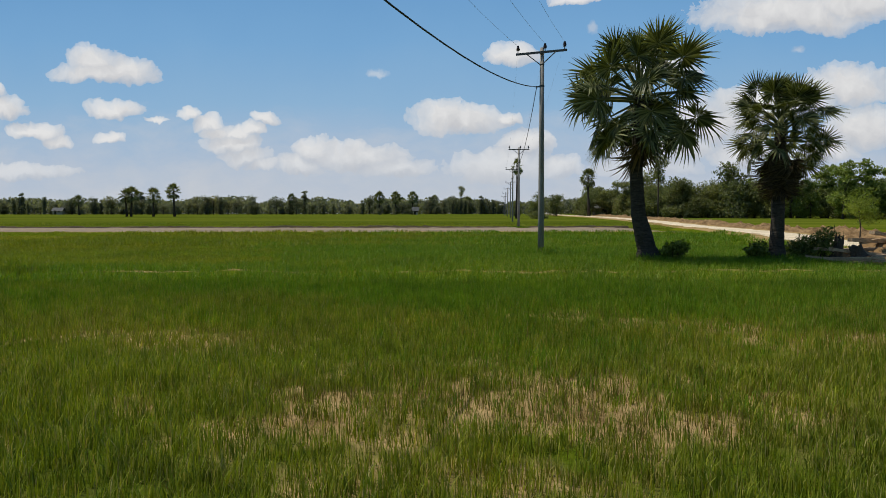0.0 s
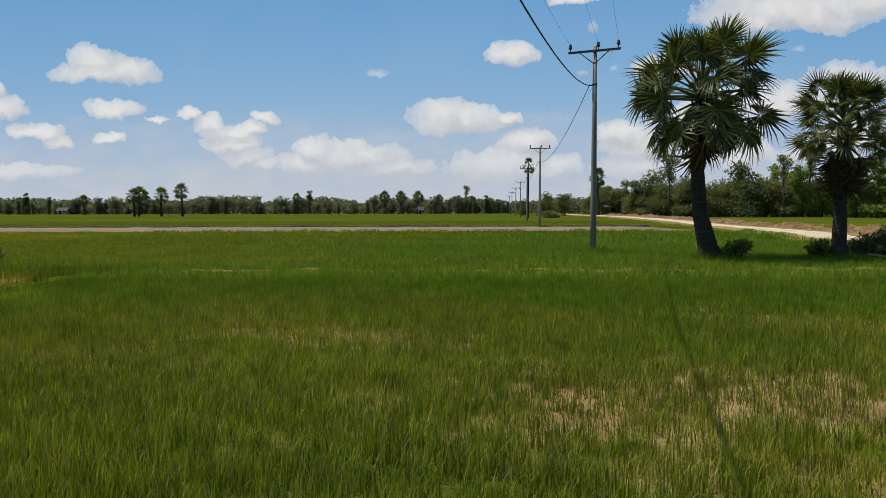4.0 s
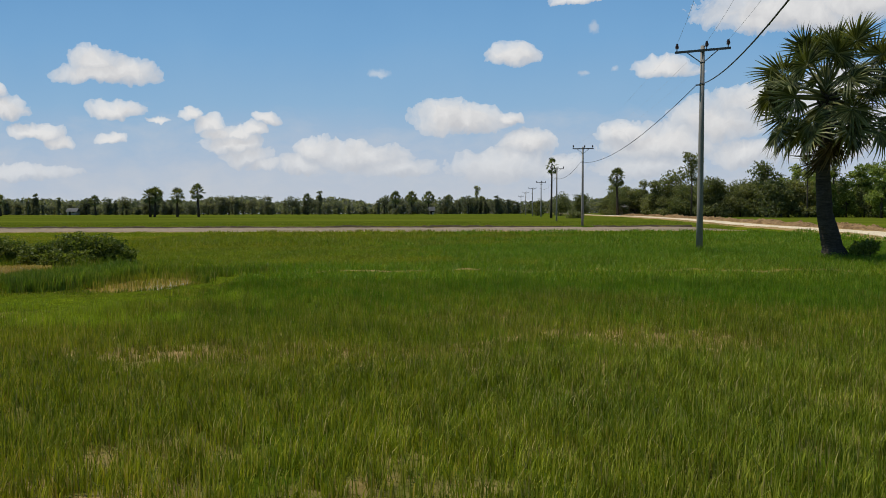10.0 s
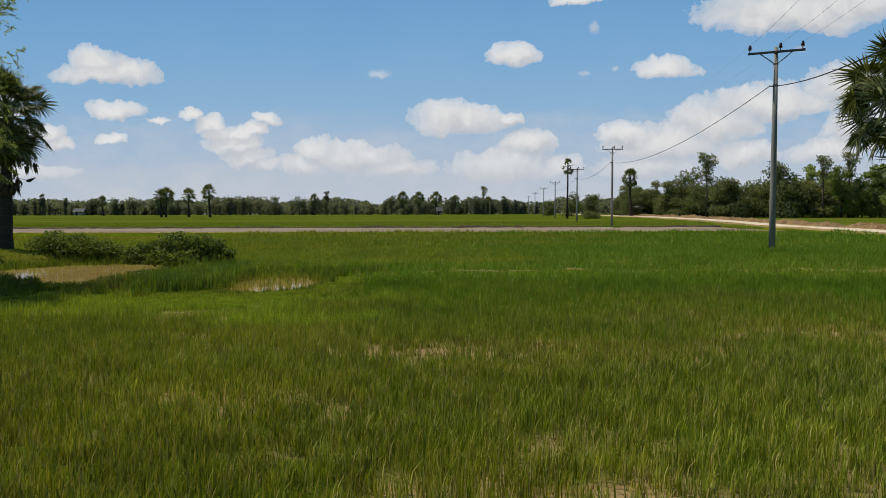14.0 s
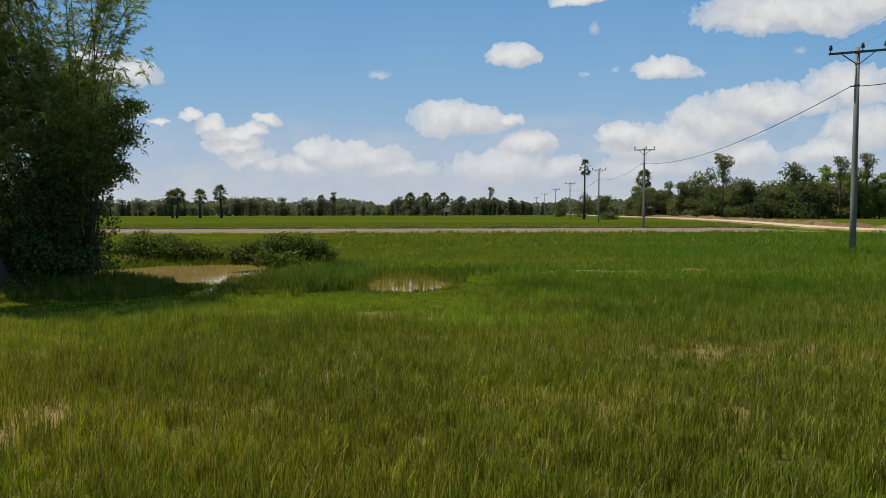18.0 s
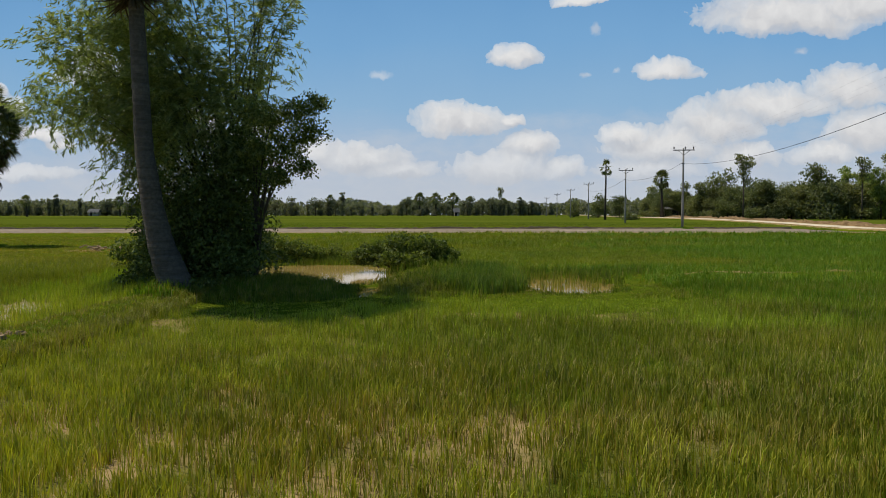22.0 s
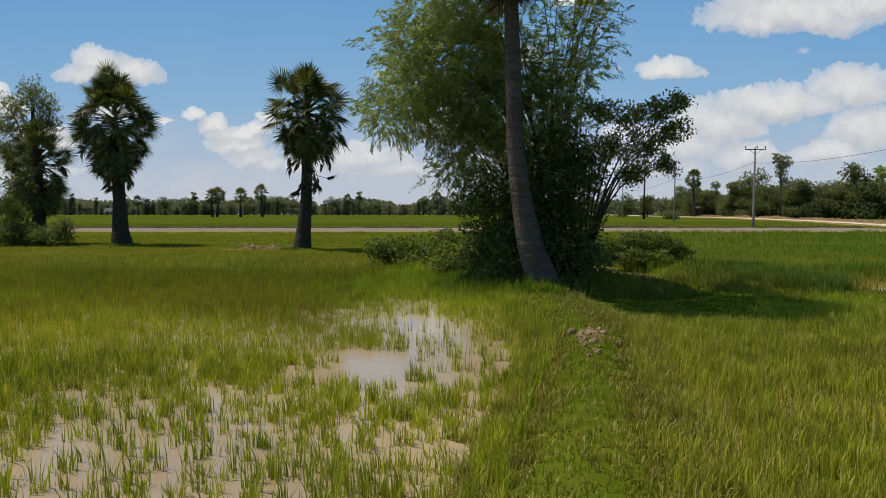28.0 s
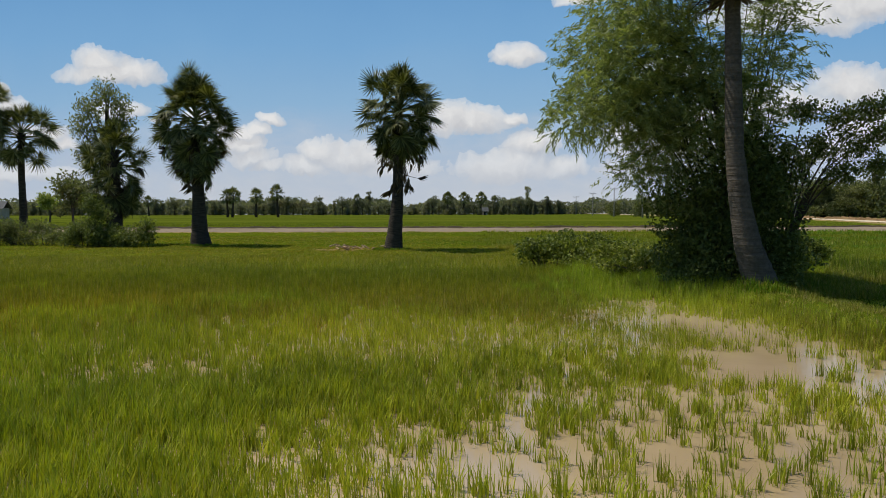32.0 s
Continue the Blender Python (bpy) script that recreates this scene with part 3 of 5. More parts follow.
    puff(590, 180, 74, 40), puff(480, 156, 112, 32), puff(396, 128, 72, 36), puff(268, 115, 44, 20)
    puff(318, 98, 92, 32), puff(300, 66, 80, 26), puff(620, 118, 70, 46), puff(560, 84, 60, 24), puff(440, 84, 60, 26)

    sep = n.add("ShaderNodeSeparateXYZ")
    n.link(p, sep.inputs[0])
    z = sep.outputs["Z"]
    soft = n.noise(0.06, 7, 0.62, co=q)
    f = n.math("MULTIPLY_ADD", soft, -0.7, n.math("ADD", state["f"], 0.35))
    body = n.ramp(f, (0.38, (1, 1, 1)), (0.80, (0.74, 0.74, 0.74)), (1.02, (0.32, 0.32, 0.32)), (1.30, (0, 0, 0)))
    wisp = None
    for shape in ((208, 206, 6, 6), (254, 206, 9, 6), (-94, 203, 17, 9), (218, 263, 9, 9), (515, 229, 12, 8)):
        d = distance(q, *shape)
        wisp = d if wisp is None else n.math("MINIMUM", wisp, d)
    wisp = n.ramp(n.math("MULTIPLY_ADD", soft, -1.2, n.math("ADD", wisp, 0.6)), (0.3, (0.45, 0.45, 0.45)), (1.1, (0, 0, 0)))
    body = n.math("MAXIMUM", body, wisp)
    height = n.math("MULTIPLY_ADD", n.noise(0.006, 3, 0.5, co=p), 60, n.math("ADD", z, -30))
    blue = n.ramp(n.math("MULTIPLY", height, 1 / 330), (0.0, (0.50, 0.545, 0.62)), (0.22, (0.41, 0.505, 0.635)), (0.48, (0.26, 0.44, 0.645)), (0.75, (0.185, 0.38, 0.63)), (1.0, (0.145, 0.33, 0.59)))
    veil = n.math("MULTIPLY", n.noise(0.013, 6, 0.62, co=warp(p, 0.01, 40), squash=(0.6, 1, 1.5)), n.ramp(n.math("MULTIPLY", z, 0.004), (0.2, (1.1, 1.1, 1.1)), (0.9, (0.30, 0.30, 0.30))))
    veil = n.ramp(veil, (0.34, (0, 0, 0)), (0.72, (0.75, 0.75, 0.75)))
    thin = n.ramp(n.noise(0.02, 3, 0.5, co=p), (0.35, (0.52, 0.56, 0.62)), (0.7, (0.58, 0.60, 0.635)))
    rel = n.math("MULTIPLY_ADD", n.math("SUBTRACT", state["g"], state["f"]), 0.50, 0.50)
    rel = n.math("ADD", rel, n.math("MULTIPLY_ADD", n.noise(0.035, 6, 0.6, co=q), 0.95, -0.475))
    white = n.ramp(rel, (0.15, (0.53, 0.54, 0.57)), (0.5, (0.635, 0.64, 0.655)), (0.85, (0.76, 0.76, 0.76)))
    low = n.ramp(n.math("MULTIPLY", z, 0.005), (0.08, (0.25, 0.25, 0.25)), (0.5, (1, 1, 1)))
    col = n.mix(veil, blue, thin)
    col = n.mix(n.math("MULTIPLY", body, low), col, white)
    em = n.add("ShaderNodeEmission")
    n.link(col, em.inputs[0])
    em.inputs[1].default_value = 1.0
    t.nodes.remove(n.b)
    n.link(em.outputs[0], t.nodes["Material Output"].inputs[0])
    n.m.cycles.emission_sampling = "NONE"
    return n.m


backdrop = link_mesh("backdrop", [(-3100, FAR, -60), (3000, FAR, -60), (3000, FAR, 1500), (-3100, FAR, 1500)], [(0, 1, 2, 3)], cloud_material())
tagged(backdrop, "blue sky with scattered white heaped clouds", "sky", kind="structure")


# ---- utility poles and their wires ----
def utility_pole(at, turn):
    e = thing("utility_pole", at, "grey concrete power pole with a steel crossarm and three insulators", "utility pole", "power line poles", turn=turn)
    V, Fc = tube_data([(0, 0, -0.4), (0, 0, 2), (0, 0, 5), (0, 0, 8.62)], [0.135, 0.125, 0.108, 0.082], 14)
    link_mesh("shaft", V, Fc, M_CONCRETE, e, "tapered grey concrete shaft", smooth=True)
    V, Fc = join_data([box_data(0, -0.13, 8.44, 2.16, 0.075, 0.012), box_data(0, -0.165, 8.40, 2.16, 0.010, 0.10)])
    arm = link_mesh("crossarm", V, Fc, M_STEEL, e, "dark steel crossarm")
    for s in (-1, 1):
        V, Fc = tube_data([(s * 0.62, -0.15, 8.38), (s * 0.06, -0.14, 7.92)], [0.022, 0.022], 6)
        link_mesh("brace", V, Fc, M_STEEL, arm)
    for x in (-1.0, 0.16, 0.98):
        ch = [tube_data([(x, -0.13, 8.44), (x, -0.13, 8.56)], [0.02, 0.02], 6)]
        for j, (r, z) in enumerate(((0.075, 8.56), (0.085, 8.61), (0.07, 8.66), (0.055, 8.71))):
            ch.append(tube_data([(x, -0.13, z), (x, -0.13, z + 0.02), (x, -0.13, z + 0.05)], [r, r * 0.9, 0.045], 10))
        V, Fc = join_data(ch)
        link_mesh("insulator", V, Fc, M_PORCELAIN, arm, "brown porcelain insulator")
    V, Fc = join_data([tube_data([(0, 0, 7.0), (0, 0, 7.08)], [0.108, 0.108], 14), box_data(-0.17, 0, 7.03, 0.16, 0.05, 0.05)])
    link_mesh("cable_clamp", V, Fc, M_STEEL, e)
    for z in (7.9, 8.38):
        V, Fc = tube_data([(0, 0, z), (0, 0, z + 0.05)], [0.098, 0.098], 14)
        link_mesh("band", V, Fc, M_STEEL, e, "steel clamping band")
    return e


POLES = [((-7.12, -11.5, 0), -17, 0.0), ((4.13, 28.75, 0), -23, 0.0), ((7.95, 71.7, 0), -4.5, 0.0), ((10.6, 104.0, 0), -5, 0.0),
         ((14.8, 150, 0), -5, 0.0), ((17.6, 186, 0), -5, 0.0), ((20.6, 226, 0), -6, 0.0), ((24.6, 275, 0), -6, 0.0)]
pole = utility_pole(POLES[1][0], POLES[1][1])
for i, (at, turn, _) in enumerate(POLES):
    if i != 1:
        copy_thing(pole, pose(*at, 0, 0, turn))


def on_pole(i, x, y, z):
    at, turn, _ = POLES[i]
    return pose(*at, 0, 0, turn) @ Vector((x, y, z))


def wire(a, b, sag, radius, material, name, label):
    n = 26
    pts = [a.lerp(b, k / n) - Vector((0, 0, sag * 4 * (k / n) * (1 - k / n))) for k in range(n + 1)]
    V, Fc = tube_data(pts, [radius] * (n + 1), 6)
    return tagged(link_mesh(name, V, Fc, material, smooth=True), label, "power line", "power lines")


SAG = [1.75, 1.0, 0.7, 0.8, 0.6, 0.7, 0.7]
for i in range(len(POLES) - 1):
    if i < 4:
        wire(on_pole(i, -0.22, 0, 7.03 if i else 6.88), on_pole(i + 1, -0.22, 0, 7.03), SAG[i], 0.018 if i == 0 else 0.015, M_CABLE, "aerial_cable", "thick black aerial cable sagging between poles")
    for x in (-1.0, 0.16, 0.98):
        wire(on_pole(i, x, -0.13, 8.75), on_pole(i + 1, x, -0.13, 8.75), SAG[i] * 0.62, 0.0045 if i == 0 else 0.0018, M_WIRE, "overhead_wire", "thin bare overhead power wire")


# ---- sugar palms ----
def fan_frond(seed, petiole, radius, segments=30, spread=138, droop=0.30, ragged=0.0, tilt=0.0, split=0.40):
    """A fan leaf: a stalk along +x and a round pleated blade whose segments part into narrow drooping points."""
    g = random.Random(seed)
    V, Fc = tube_data([(0, 0, 0), (petiole * 0.5, 0, 0.05), (petiole, 0, 0)], [0.05, 0.034, 0.024], 4)
    hub = Matrix.Rotation(radians(tilt), 3, "Y")
    a0 = [radians(-spread + 2 * spread * i / segments) for i in range(segments + 1)]
    for i in range(segments):
        if g.random() < ragged:
            continue
        l, r = a0[i], a0[i + 1]
        m = (l + r) / 2
        R = radius * (0.78 + 0.22 * math.cos(m * 0.75)) * g.uniform(0.93, 1.05)
        fold = 0.045 * radius

        def pt(a, d, lift=0.0):
            u = d / radius
            side = abs(math.sin(a))
            v = Vector((d * math.cos(a), d * math.sin(a), lift - droop * radius * u * u * (0.35 + 0.65 * side) + 0.16 * radius * u * side * (1 - 0.7 * u)))
            return Vector((petiole, 0, 0)) + hub @ v
        k = len(V)
        tipdrop = g.uniform(-0.26, 0.05) * radius
        w = (r - l) / 2
        q = m + g.uniform(-0.05, 0.05)
        V += [pt(m, 0.02), pt(l, R * split), pt(m, R * split, fold), pt(r, R * split), pt(q - w * 0.40, R * 0.72, tipdrop * 0.35), pt(q + w * 0.40, R * 0.72, tipdrop * 0.35), pt(q, R, tipdrop)]
        Fc += [(k, k + 1, k + 2), (k, k + 2, k + 3), (k + 1, k + 4, k + 2), (k + 2, k + 5, k + 3), (k + 2, k + 4, k + 5), (k + 4, k + 6, k + 5)]
    return V, Fc


def hooked_frond(seed):
    """A dead leaf: a bare stalk arching out and down, with a shrunken bunch of folded strips at its end."""
    g = random.Random(seed)
    L = g.uniform(0.65, 1.1)
    pts = [Vector((L * t, 0, -0.9 * L * t * t)) for t in (0, 0.25, 0.5, 0.75, 1)]
    ch = [tube_data(pts, [0.035, 0.028, 0.022, 0.018, 0.014], 4)]
    V, Fc = [], []
    for i in range(11):
        a, d = g.uniform(-1.0, 1.0), g.uniform(0.35, 0.75)
        p, q = pts[-1], pts[-1] + Vector((0.25 * d * math.cos(a), 0.45 * d * math.sin(a), -d))
        m = p.lerp(q, 0.5) + Vector((0.10 * math.cos(a), 0.12 * math.sin(a), 0))
        w = Vector((-math.sin(a), math.cos(a), 0.2)) * 0.045
        k = len(V)
        V += [p, m - w, m + w, q]
        Fc += [(k, k + 1, k + 2), (k + 1, k + 3, k + 2)]
    return join_data(ch + [(V, Fc)])


def frond_mesh(name, material, data):
    V, Fc = data
    me = bpy.data.meshes.new(name)
    me.from_pydata([tuple(v) for v in V], [], Fc)
    me.materials.append(material)
    return me


FRONDS_UP = [frond_mesh("frond", M_FROND, fan_frond(s, p, r, droop=d, tilt=k)) for s, p, r, d, k in ((1, 1.55, 1.0, 0.06, 0), (2, 1.2, 1.02, 0.04, 8), (4, 1.75, 0.96, 0.04, -10), (8, 1.4, 0.98, 0.10, 14))]
FRONDS_LOW = [frond_mesh("frond", M_FROND, fan_frond(s, p, r, droop=d, tilt=k)) for s, p, r, d, k in ((3, 1.7, 0.96, 0.12, 18), (5, 1.5, 1.0, 0.16, 32), (6, 1.25, 1.0, 0.10, 8), (7, 1.6, 0.98, 0.20, 0), (9, 1.4, 0.96, 0.14, 40))]
DEADS = [frond_mesh("dead_frond", M_DEADFROND, fan_frond(s, 0.95, 1.0, segments=20, spread=78, droop=0.6, ragged=0.25, tilt=25)) for s in (11, 12, 13)]
HOOKS = [frond_mesh("dead_frond", M_DEADFROND, hooked_frond(s)) for s in (14, 15, 16, 17)]


def place_fronds(parent, top, count, size, lo, hi, meshes, name, seed, spread_z=0.5, label="", roll=48, wide=1.0):
    """Leaves set round a stem by the golden angle, from hi degrees above the level down to lo."""
    g = random.Random(seed)
    for i in range(count):
        f = (i + 0.5) / count
        el = hi + (lo - hi) * (f ** 0.85) + g.uniform(-14, 14)
        ob = new(name, g.choice(meshes or (FRONDS_UP if el > 24 else FRONDS_LOW)))
        ob.parent = parent
        s = size * g.uniform(0.84, 1.1)
        s *= 1 - 0.22 * max(0.0, math.sin(radians(el))) ** 3
        out = s * (wide + (1 - wide) * abs(math.sin(radians(el))))
        ob.matrix_basis = (Matrix.Translation((top[0], top[1], top[2] - spread_z * f)) @ pose(0, 0, 0, 0, 0, math.degrees(i * 2.39996) + g.uniform(-24, 24))
                           @ pose(0, 0, 0, 0, -el, 0) @ pose(0, 0, 0, g.gauss(0, roll), 0, 0) @ Matrix.Diagonal((out, s, s, 1)))
        if label:
            tagged(ob, label)


def palm_trunk(points, radii, material, parent, seed=1, label=""):
    """A ringed trunk along points."""
    g = random.Random(seed)
    pts, rad = [], []
    P = [Vector(p) for p in points]
    n = len(P) - 1
    for i in range(n):
        steps = max(3, int((P[i + 1] - P[i]).length / 0.11))
        for k in range(steps):
            f = k / steps
            pts.append(P[i].lerp(P[i + 1], f))
            rad.append((radii[i] * (1 - f) + radii[i + 1] * f) * (1 + (0.018 if k % 2 else -0.012) + g.uniform(-0.014, 0.014)))
    pts.append(P[-1])
    rad.append(radii[-1])
    V, Fc = tube_data(pts, rad, 14, 0.025, g)
    return link_mesh("trunk", V, Fc, material, parent, label, smooth=True)


def stubs(parent, base, z0, z1, radius, count, seed):
    """Cut leaf bases left on the upper trunk, joined into one ragged collar."""
    g = random.Random(seed)
    ch = []
    for i in range(count):
        z = z0 + (z1 - z0) * i / count
        a = i * 2.4
        d = Vector((math.cos(a), math.sin(a), 0))
        p = Vector((base[0], base[1], z)) + d * radius * 0.8
        ch.append(tube_data([p, p + d * 0.14 + Vector((0, 0, 0.12)), p + d * g.uniform(0.2, 0.32) + Vector((0, 0, g.uniform(0.1, 0.34)))], [0.06, 0.05, 0.03], 5))
    V, Fc = join_data(ch)
    link_mesh("leaf_bases", V, Fc, M_PALMTRUNK, parent, "dark cut leaf bases")


def near_palm(at, label, trunk, radii, top, count, size, lo=-48, hi=84, dead=0, dead_label="", seed=1, bark=None, collar=True, spread_z=0.7, hooks=0, wide=1.0):
    e = thing("sugar_palm", at, label, "palm tree", "sugar palms")
    palm_trunk(trunk, radii, bark or M_PALMTRUNK, e, seed)
    if collar:
        stubs(e, trunk[-1], trunk[-1][2] - 1.4, trunk[-1][2], radii[-1], 26, seed)
    place_fronds(e, top, count, size, lo, hi, None, "frond", seed, spread_z, wide=wide)
    if dead:
        place_fronds(e, (top[0], top[1], top[2] - 0.5 - 0.5 * spread_z), dead, size * 0.9, -88, -48, DEADS, "dead_frond", seed + 50, 0.3 + 0.45 * spread_z, label=dead_label)
    if hooks:
        place_fronds(e, (trunk[-1][0], trunk[-1][1], trunk[-1][2] - 0.3), hooks, 1.0, -50, 12, HOOKS, "dead_frond", seed + 70, 1.7, label="bare dead stalk with a shrunken leaf")
    return e


near_palm((7.3, 24.6, 0), "tall sugar palm with broad glossy fans and dark trunk", [(0.2, 0, -0.2), (0.05, 0, 0.5), (-0.26, 0, 1.7), (-0.36, 0, 3.2), (-0.2, 0.0, 5.9)],
          [0.62, 0.34, 0.26, 0.23, 0.22], (-0.3, 0, 6.25), 60, 1.22, lo=-54, hi=88, dead=6, dead_label="brown drying frond", seed=3, spread_z=0.8)
near_palm((11.9, 24.2, 0), "shorter sugar palm with a grey skirt of dead fronds", [(0, 0, -0.2), (-0.05, 0, 0.6), (-0.02, 0, 2.2), (0.0, 0, 4.6)],
          [0.40, 0.245, 0.205, 0.19], (0, 0, 5.15), 54, 0.86, lo=-26, hi=88, dead=84, dead_label="withered grey-brown frond", seed=8, collar=False, spread_z=1.0)
near_palm((-31.3, 33.2, 0), "sugar palm with a rounded fan crown and ragged dead stalks", [(0.0, 0, -0.2), (0.1, 0, 0.8), (0.25, 0, 2.5), (0.35, 0, 5.8)],
          [0.50, 0.36, 0.27, 0.21], (0.37, 0, 7.1), 92, 0.95, lo=-60, hi=88, dead=8, dead_label="hanging brown dead frond", seed=14, spread_z=1.1, hooks=30)
near_palm((-42.3, 38.2, 0), "full sugar palm with a tall dense crown over dead skirts", [(0, 0, -0.2), (-0.08, 0, 0.8), (-0.1, 0, 2.5), (-0.2, 0, 6.3)],
          [0.62, 0.44, 0.33, 0.27], (-0.2, 0, 7.9), 120, 0.98, lo=-66, hi=80, dead=26, dead_label="hanging brown dead frond", seed=21, spread_z=2.5, hooks=34)
near_palm((-47.6, 39.4, 0), "dark sugar palm with a bushy crown low over a thicket", [(0, 0, -0.2), (0.05, 0, 1.5), (0.0, 0, 5.4)],
          [0.42, 0.32, 0.24], (0, 0, 5.6), 76, 0.84, lo=-66, hi=86, dead=22, dead_label="hanging dark dead frond", seed=25, spread_z=2.4, hooks=16)
near_palm((-22.72, 14.1, 0.1), "very tall sugar palm with a slender pale curved trunk", [(0.42, 0, -0.3), (0.27, 0, 0.2), (0.0, 0, 0.95), (-0.17, 0, 1.8), (-0.31, 0, 2.9), (-0.40, 0, 5.6), (-0.43, 0, 8.1)],
          [0.42, 0.33, 0.26, 0.21, 0.175, 0.145, 0.13], (-0.43, 0, 8.4), 60, 0.95, lo=-54, hi=86, dead=14, dead_label="dry hanging frond under the crown", seed=33, bark=M_PALMGREY, collar=False, spread_z=0.8)

near_palm((-62.5, 55, 0), "sugar palm with an open crown of drooping fans", [(0, 0, -0.2), (0.05, 0, 2.0), (0.0, 0, 5.0), (0.05, 0, 8.2)],
          [0.36, 0.28, 0.24, 0.21], (0.05, 0, 8.4), 40, 1.24, lo=-50, hi=80, seed=41, spread_z=0.8)
near_palm((-63.9, 52.6, 0), "sugar palm with a high open crown", [(0, 0, -0.2), (0.05, 0, 2.0), (0.0, 0, 6.0), (0.05, 0, 10.2)],
          [0.36, 0.28, 0.24, 0.21], (0.05, 0, 10.4), 36, 1.2, lo=-50, hi=80, seed=43, spread_z=0.8)


def far_palm_data(seed, height, size):
    """A distant palm: trunk and a crown of coarse fans as two meshes."""
    g = random.Random(seed)
    e = thing("sugar_palm", (0, 0, 0), "distant sugar palm with a dark round crown", "palm tree", "distant sugar palms")
    bend = g.uniform(-0.5, 0.5)
    thin = 0.62 if size < 0.8 else 1.0
    V, Fc = tube_data([(0, 0, -0.3), (bend * 0.4, 0, height * 0.3), (bend, 0, height * 0.7), (bend, 0, height)], [0.42 * thin, 0.30 * thin, 0.24 * thin, 0.2 * thin], 8)
    link_mesh("trunk", V, Fc, M_PALMTRUNK, e, smooth=True)
    ch = []
    count = 14 if thin < 1 else 28
    for i in range(count):
        f = (i + 0.5) / count
        el = 84 - 140 * f + g.uniform(-12, 12)
        v, fc = fan_frond(seed * 40 + i, 1.25, 1.15, segments=15, split=0.5, droop=0.2, tilt=20 * f)
        m = (Matrix.Translation((bend, 0, height - 0.8 * f)) @ pose(0, 0, 0, 0, 0, math.degrees(i * 2.4)) @ pose(0, 0, 0, 0, -el, 0) @ pose(0, 0, 0, g.uniform(-60, 60), 0, 0))
        ch.append(([m @ (p * size) for p in v], fc))
    V, Fc = join_data(ch)
    link_mesh("crown", V, Fc, M_FROND, e)
    return e


FARPALMS = [((-88.6, 194, 0), 0), ((-90.2, 195, 0), 1), ((-81.3, 192, 0), 1), ((-74.8, 190.5, 0), 2), ((-26.8, 290, 0), 5), ((-20.2, 290, 0), 5), ((-13, 289, 0), 5),
            ((-150, 282, 0), 1), ((-66, 300, 0), 2), ((-4, 330, 0), 2), ((34.2, 160, 0), 3), ((14.2, 132, 0), 4), ((-175, 260, 0), 1), ((12, 330, 0), 0)]
protos = [far_palm_data(s, h, z) for s, h, z in ((1, 6.4, 1.1), (2, 6.2, 1.05), (3, 7.2, 1.05), (4, 9.2, 1.0), (5, 10.3, 0.66), (6, 7.4, 1.25))]
used = set()
rp = random.Random(5)
for (px, py, _), v in FARPALMS:
    at = (px, py, float(land(np.array(float(px)), np.array(float(py)))))
    if v in used:
        copy_thing(protos[v], pose(*at, 0, 0, rp.uniform(0, 360)))
    else:
        protos[v].matrix_basis = pose(*at, 0, 0, rp.uniform(0, 360))
        used.add(v)


# ---- broadleaf trees ----
def tree(name, at, label, category, group, blobs, leaves, leaf, material, trunk_h, trunk_r, seed, limbs=6, up=0.8, wide=0.55, droop=0.4, shell=0.45):
    """Trunk, limbs that reach into the crown, and a crown of many leaves set in lumpy masses: blobs of (x, y, z, rx, ry, rz)."""
    g = np.random.default_rng(seed)
    e = thing(name, at, label, category, group)
    V, Fc = tube_data([(0, 0, -0.3), (0.05, 0, trunk_h * 0.4), (-0.03, 0.05, trunk_h)], [trunk_r * 1.35, trunk_r, trunk_r * 0.75], 8)
    link_mesh("trunk", V, Fc, M_BARK, e, smooth=True)
    ch = []
    for i in range(limbs):
        b = blobs[i % len(blobs)]
        a = Vector((-0.03, 0.05, trunk_h * g.uniform(0.55, 1.0)))
        c = Vector(b[:3]) + Vector(g.uniform(-0.4, 0.4, 3) * np.array(b[3:]))
        m = a.lerp(c, 0.5) + Vector((0, 0, 0.12 * (c - a).length))
        ch.append(tube_data([a, m, c], [trunk_r * 0.5, trunk_r * 0.32, trunk_r * 0.1], 5))
    V, Fc = join_data(ch)
    link_mesh("branching", V, Fc, M_BARK, e, smooth=True)
    vol = np.array([b[3] * b[4] + b[4] * b[5] + b[3] * b[5] for b in blobs])
    pick = g.choice(len(blobs), leaves, p=vol / vol.sum())
    B = np.array(blobs)[pick]
    d = g.normal(size=(leaves, 3))
    d /= np.linalg.norm(d, axis=1)[:, None]
    r = g.uniform(0, 1, leaves) ** shell
    lump = 1 + 0.22 * np.sin(d[:, 0] * 5 + pick) * np.sin(d[:, 1] * 6 + 2 * pick) + 0.15 * np.sin(d[:, 2] * 9 + pick)
    c = B[:, :3] + d * r[:, None] * lump[:, None] * B[:, 3:]
    leaf_cloud("crown", c, up, np.full(leaves, leaf), np.full(leaves, leaf * wide), material, e, seed, droop)
    return e


def random_blobs(g, n, w, h0, h1):
    out = []
    for _ in range(n):
        a, r = g.uniform(0, 6.28), w * 0.62 * math.sqrt(g.random())
        z = g.uniform(h0, h1)
        k = 1.0 - 0.35 * (z - h0) / (h1 - h0 + 0.01)
        s = g.uniform(0.30, 0.52) * w
        out.append((r * k * math.cos(a), r * k * math.sin(a), z, s, s, s * g.uniform(0.6, 0.85)))
    return out


